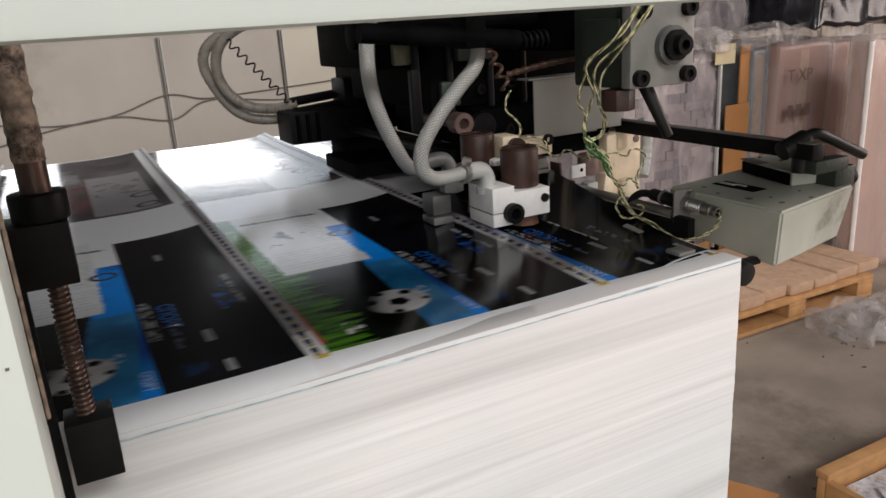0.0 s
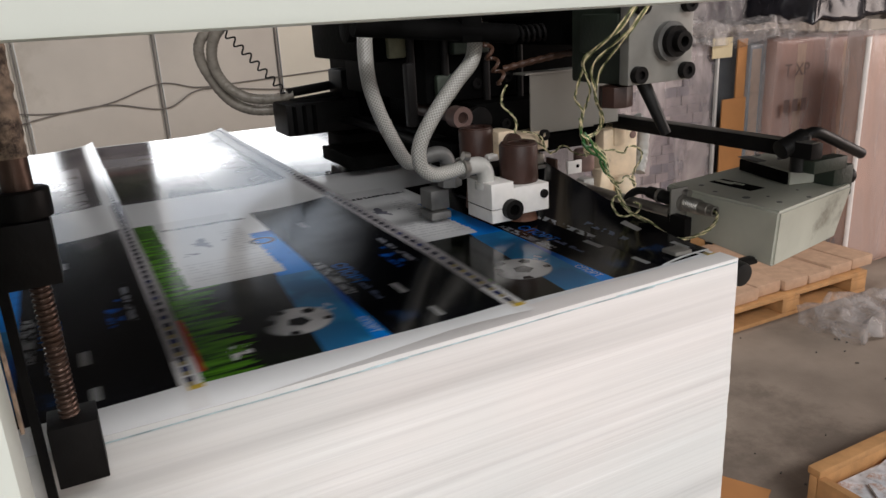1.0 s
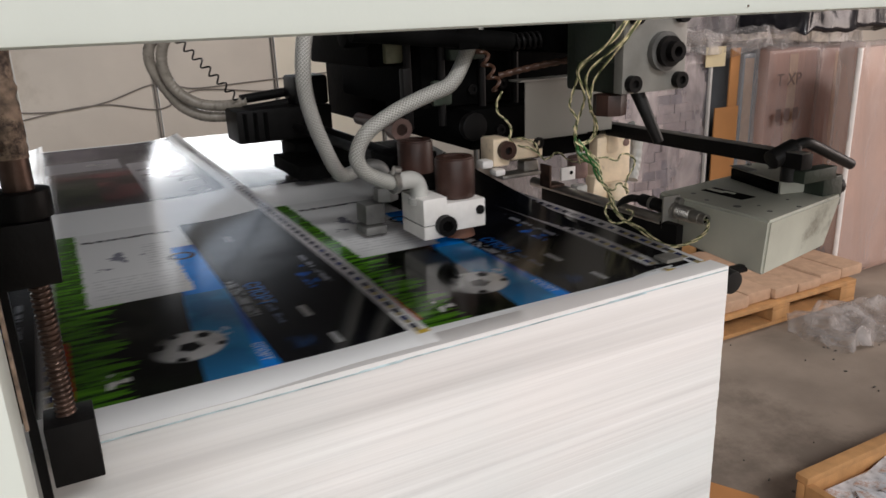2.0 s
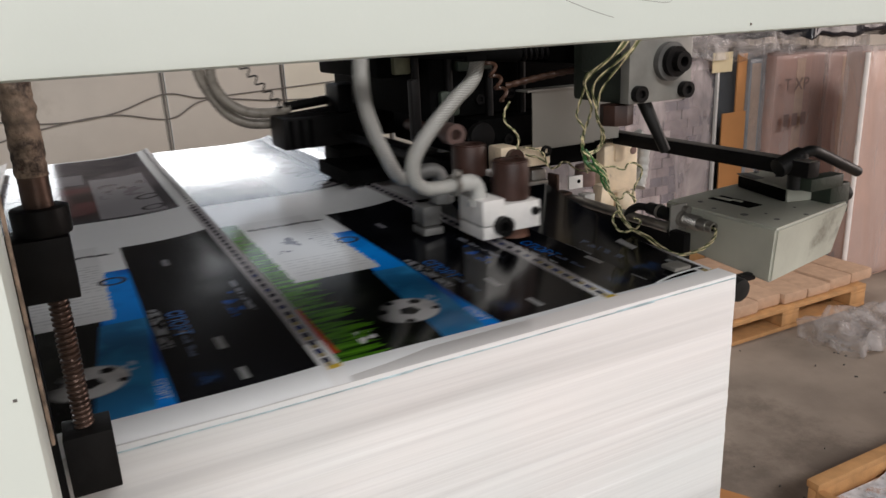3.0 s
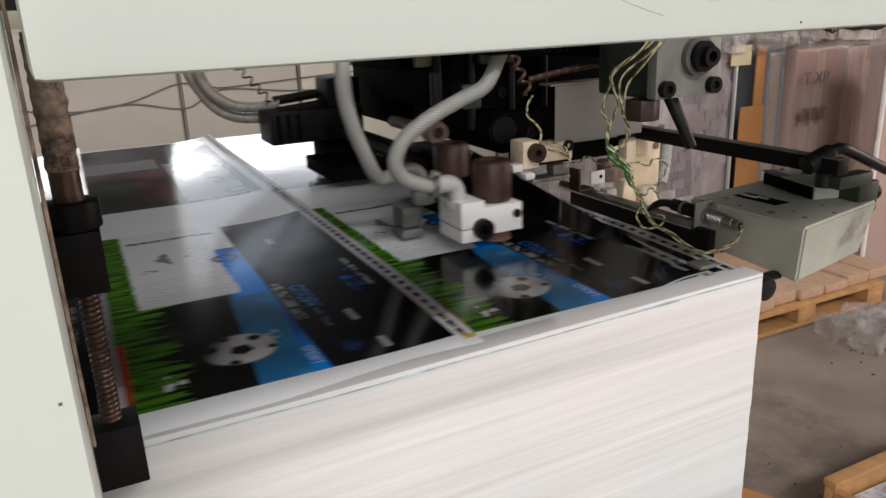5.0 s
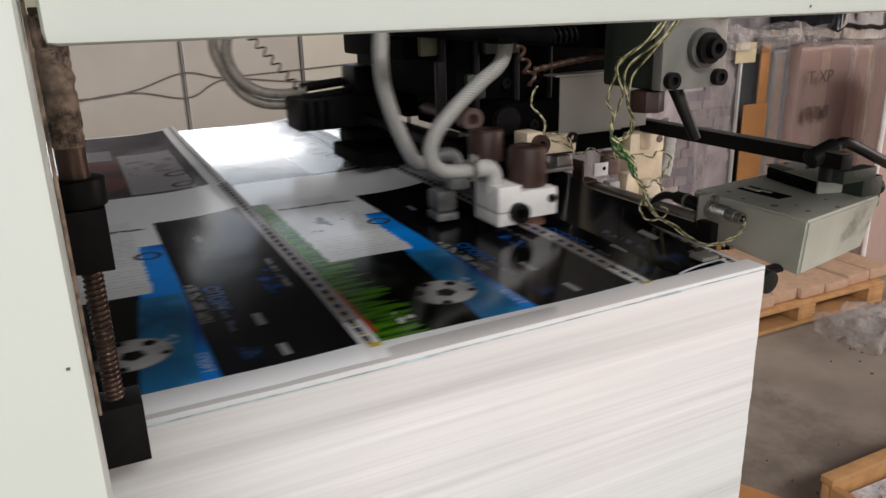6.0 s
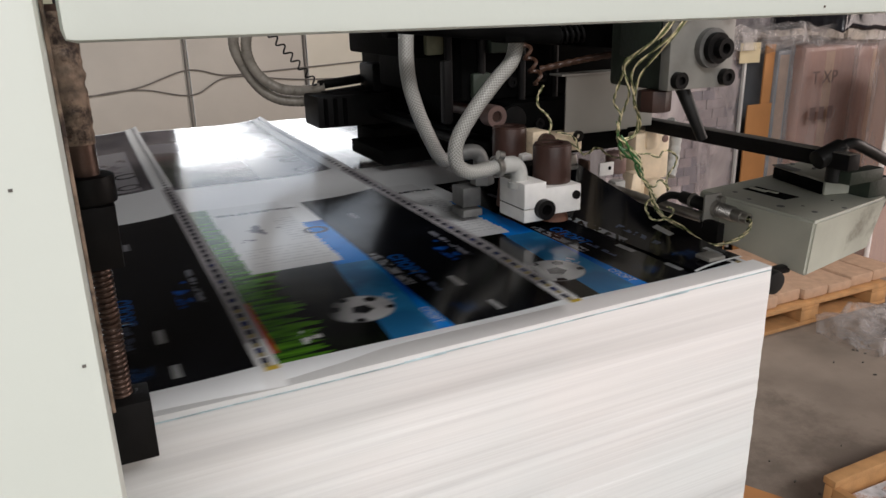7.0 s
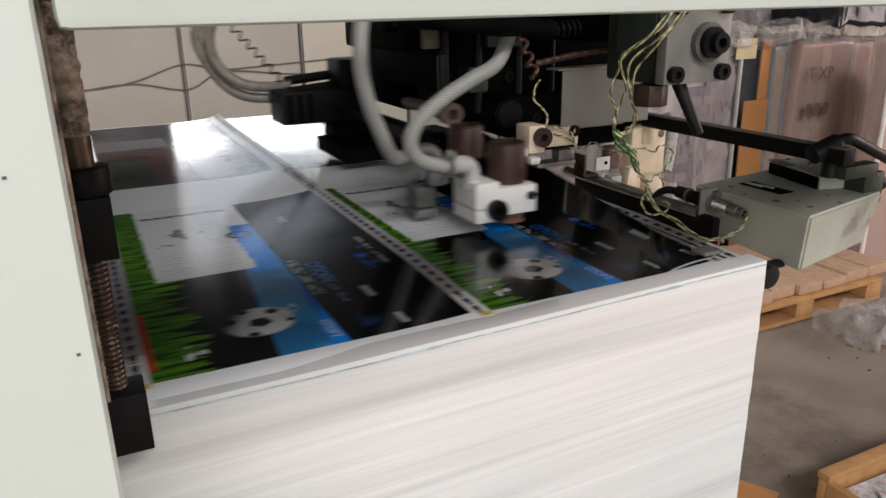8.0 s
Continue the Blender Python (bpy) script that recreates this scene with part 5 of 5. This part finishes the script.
def letter(txt, x, y, z, s):
    cu = bpy.data.curves.new("stencil", "FONT")
    cu.body, cu.size, cu.extrude = txt, s, 0.0006
    ob = new("stencil_tmp", cu)
    dg = bpy.context.evaluated_depsgraph_get()
    me = bpy.data.meshes.new_from_object(ob.evaluated_get(dg))
    bpy.data.objects.remove(ob)
    me.materials.clear()
    me.materials.append(M_INK)
    o = new("stencil_text", me)
    o.matrix_world = pose(x, y, z, 90, 0, 0)
    tagged(o, "faded black stencil letters on the carton film", "lettering")
    return o


letter("T XP", 3.06, 2.44, 0.880, 0.082)
bars = thing("stencil_bars", "faded unreadable stencil marks on the carton film", "lettering", at=(3.075, 2.44, 0.71))
for i in range(3):
    part("bar", box(0.06 * i, 0.06 * i + 0.035, 0, 0.001, 0, 0.06), M_INK, bars)
# fold at the carton corner, white in place of the highlight along it
fe = finish("film_edge", tube([Vector((3.125 + 0.004 * noise.noise(Vector((0, 0, 9 * k / 30))), 2.085, 0.03 + 1.03 * k / 30)) for k in range(31)], 0.011, 10), M_FILM_GLINT)
tagged(fe, "folded film edge down the carton corner, its highlight in the colour", "plastic film")
lf = finish("loose_film", crumpled(2.35, 3.75, 2.52, 3.1, 1.045, 1.13, 22, 22, 22, 0.05, 21, 6.0), M_FILM_LOOSE, smooth=True)
tagged(lf, "crumpled clear plastic film draped over the cartons", "plastic film")
bg = finish("film_bag", crumpled(2.50, 3.15, 2.75, 3.25, 1.10, 1.50, 16, 16, 16, 0.05, 31, 5.0), M_FILM_LOOSE, smooth=True)
tagged(bg, "bulging clear plastic bag on top of the stacks", "plastic bag")
bb = finish("black_wrapped_package", crumpled(3.30, 4.15, 2.5, 3.2, 1.12, 1.5, 18, 18, 18, 0.03, 41, 8.0), M_BLACKFILM, smooth=True)
tagged(bb, "bundle in creased black stretch film", "bundle")
db = finish("dark_carton", box(3.0, 3.28, 2.9, 3.3, 1.10, 1.5, 0.01), M_BUNDLE)
tagged(db, "dull mauve carton on the stack", "carton")

# pallet with kraft sheets
def pallet(name, x0, y0, w, d, label, m=None):
    p = thing(name, label, "pallet", "pallets", at=(x0, y0, 0))
    p.rotation_euler = (0, 0, m or 0)
    n = 6
    for i in range(n):
        a = d * i / n
        part("deck_board", box(0, w, a, a + d / n - 0.025, 0.080, 0.098, 0.003), M_WOOD, p)
    for fx in (0.0, 0.5, 1.0):
        a = fx * (w - 0.10)
        part("stringer", box(a, a + 0.10, 0, d - 0.025, 0.064, 0.0795, 0.002), M_WOOD, p)
        for fy in (0.0, 0.5, 1.0):
            c = fy * (d - 0.145 - 0.025)
            part("block", box(a, a + 0.10, c, c + 0.12, 0.0175, 0.0635, 0.004), M_WOOD, p)
    for fy in (0.0, 0.5, 1.0):
        c = fy * (d - 0.145 - 0.025)
        part("bottom_board", box(0, w, c, c + 0.10, 0.0, 0.017, 0.002), M_WOOD, p)
    return p


pallet("pallet", 2.04, 1.88, 0.95, 0.62, "raw pine pallet holding kraft sheets on the floor")
ks = thing("kraft_bundle", "low stack of brown kraft paper on the pallet", "paper")
for i in range(7):
    x = 1.94 + 0.145 * i
    rnd = random.Random(i)
    j = rnd.uniform(-0.01, 0.01)
    part("kraft_packet", box(x + 0.12, x + 0.26, 1.905 + j, 2.44 + j, 0.099, 0.145 + rnd.uniform(-0.006, 0.006), 0.012), M_CARDPILE, ks)

# wooden tray with leaflets
tray = thing("wooden_tray", "raw pine tray holding printed leaflets", "crate", at=(1.477, 1.01, 0))
part("side_board", box(0, 0.95, -0.022, 0, 0.03, 0.135, 0.003), M_WOOD, tray)
part("side_board", box(0, 0.022, -0.7, -0.023, 0.03, 0.135, 0.003), M_WOOD, tray)
part("bottom_board", box(0, 0.95, -0.7, -0.001, 0.0, 0.028, 0.002), M_WOOD, tray)
part("top_rail", box(0.0, 0.95, -0.028, 0.006, 0.136, 0.155, 0.003), M_WOOD, tray)
bedl = finish("leaflet_block", box(1.53, 2.3, 0.40, 0.978, 0.029, 0.104, 0.004), M_CARDPILE)
tagged(bedl, "block of stacked leaflets filling the wooden tray", "paper")
rnd = random.Random(12)
for i in range(9):
    lf = finish("leaflet", box(-0.10, 0.10, -0.07, 0.07, 0, 0.004), M_LEAFLET)
    tagged(lf, "small printed white leaflet lying in the wooden tray", "leaflet", "leaflets")
    lf.matrix_world = pose(1.62 + 0.10 * (i % 4), 0.90 - 0.09 * (i // 4), 0.106 + 0.003 * i, 0, 0, rnd.uniform(-35, 35))
bd = finish("black_bundle", crumpled(1.76, 1.95, 0.76, 0.86, 0.145, 0.20, 6, 6, 6, 0.008, 61, 14), M_BLACKFILM, smooth=True)
tagged(bd, "small black wrapped bundle on the leaflets", "bundle")
cb = finish("cardboard_piece", box(-0.16, 0.16, -0.1, 0.1, 0, 0.006, 0.001), M_CARD_O)
tagged(cb, "flat piece of tan cardboard on the floor", "cardboard")
cb.matrix_world = pose(1.31, 1.14, 0.003, 0, 0, 28)
sc = finish("film_scrap", crumpled(2.47, 2.88, 1.55, 1.80, 0.005, 0.075, 16, 16, 16, 0.04, 51, 11.0), M_FILM_LOOSE, smooth=True)
tagged(sc, "crumpled scrap of clear film on the floor", "plastic film")

# chips and crumbs on the floor
bm = bmesh.new()
rnd = random.Random(77)
for i in range(260):
    x, y = rnd.uniform(1.2, 3.4), rnd.uniform(0.7, 1.95)
    if noise.noise(Vector((x * 2.2, y * 2.2, 4.0))) < rnd.uniform(-0.35, 0.35):
        continue
    size = rnd.uniform(0.0015, 0.0055)
    bmesh.ops.create_cube(bm, size=1, matrix=pose(x, y, 0.002, 0, 0, rnd.uniform(0, 180)) @ Matrix.Diagonal((size * rnd.uniform(1.2, 2.6), size, 0.004, 1)))
cr = finish("floor_crumbs", bm, M_SEAM)
tagged(cr, "dark crumbs and scraps on the concrete floor", "debris", kind="stuff")


# ---- what moves ----
T_CYCLE, V_FEED, RAMP, T_REF = 0.758, 0.405, 0.208, 3.29
X_REST, X_STOP = 0.639, -1.78


def trail_x(tau):
    """Place of a sheet's trailing edge, tau seconds after it is taken."""
    if tau <= 0:
        return X_REST
    if tau < RAMP:
        return X_REST - 0.5 * V_FEED / RAMP * tau * tau
    return max(X_STOP, X_REST - 0.5 * V_FEED * RAMP - V_FEED * (tau - RAMP))


HEAD_PATH = [(0.0, 0.424), (0.0625, 0.4165), (0.125, 0.420), (0.1875, 0.4355), (0.25, 0.4597), (0.3125, 0.4855), (0.375, 0.504), (0.4375, 0.5095), (0.5625, 0.507), (0.6875, 0.511), (0.75, 0.509), (0.8125, 0.4945), (0.875, 0.470), (0.9375, 0.444), (1.0, 0.424)]


def head_x(t):
    ph = ((t - 3.5) / T_CYCLE) % 1.0
    for (a, xa), (b, xb) in zip(HEAD_PATH, HEAD_PATH[1:]):
        if a <= ph <= b:
            return xa + (xb - xa) * (ph - a) / (b - a)
    return HEAD_PATH[0][1]


def press_dip(t):
    ph = ((t - 3.5) / T_CYCLE) % 1.0
    return 0.019 * math.exp(-((ph - 0.15) / 0.085) ** 2)


def motions():
    for k, ob in enumerate(sheets):
        start = T_REF + (k - 7) * T_CYCLE
        stop = start + RAMP + (X_REST - 0.5 * V_FEED * RAMP - X_STOP) / V_FEED
        times = {0.0, 8.0} | {start + RAMP * i / 4 for i in range(5)} | {start + RAMP + 0.5 * i for i in range(1, 20)} | {stop, stop + 0.1}
        frames_ = sorted({round(t * 30) for t in times if 0 <= t <= 8.0})
        walk(ob, [(n / 30, pose(trail_x(n / 30 - start), YF + 0.0015, Z0 - STEP * k)) for n in frames_])
    ticks = [n / 30 for n in range(0, 241, 2)]
    walk(head, [(t, pose(head_x(t), 0, 0)) for t in ticks])
    walk(b1, [(t, pose(0, 0, -press_dip(t))) for t in ticks])
    walk(flap, [(t, pose(0.6970 - 0.46 * (0.509 - head_x(t)), YF + 0.0015, Z0, -4.6 * (0.509 - head_x(t)) / 0.09, 0, 0)) for t in ticks])
    for (ob, piv), share in zip(hoses, (1.0, 0.22)):
        walk(ob, [(t, pose(*piv, 0, math.degrees((HX - head_x(t)) / 0.18 * share), 0)) for t in ticks])


motions()
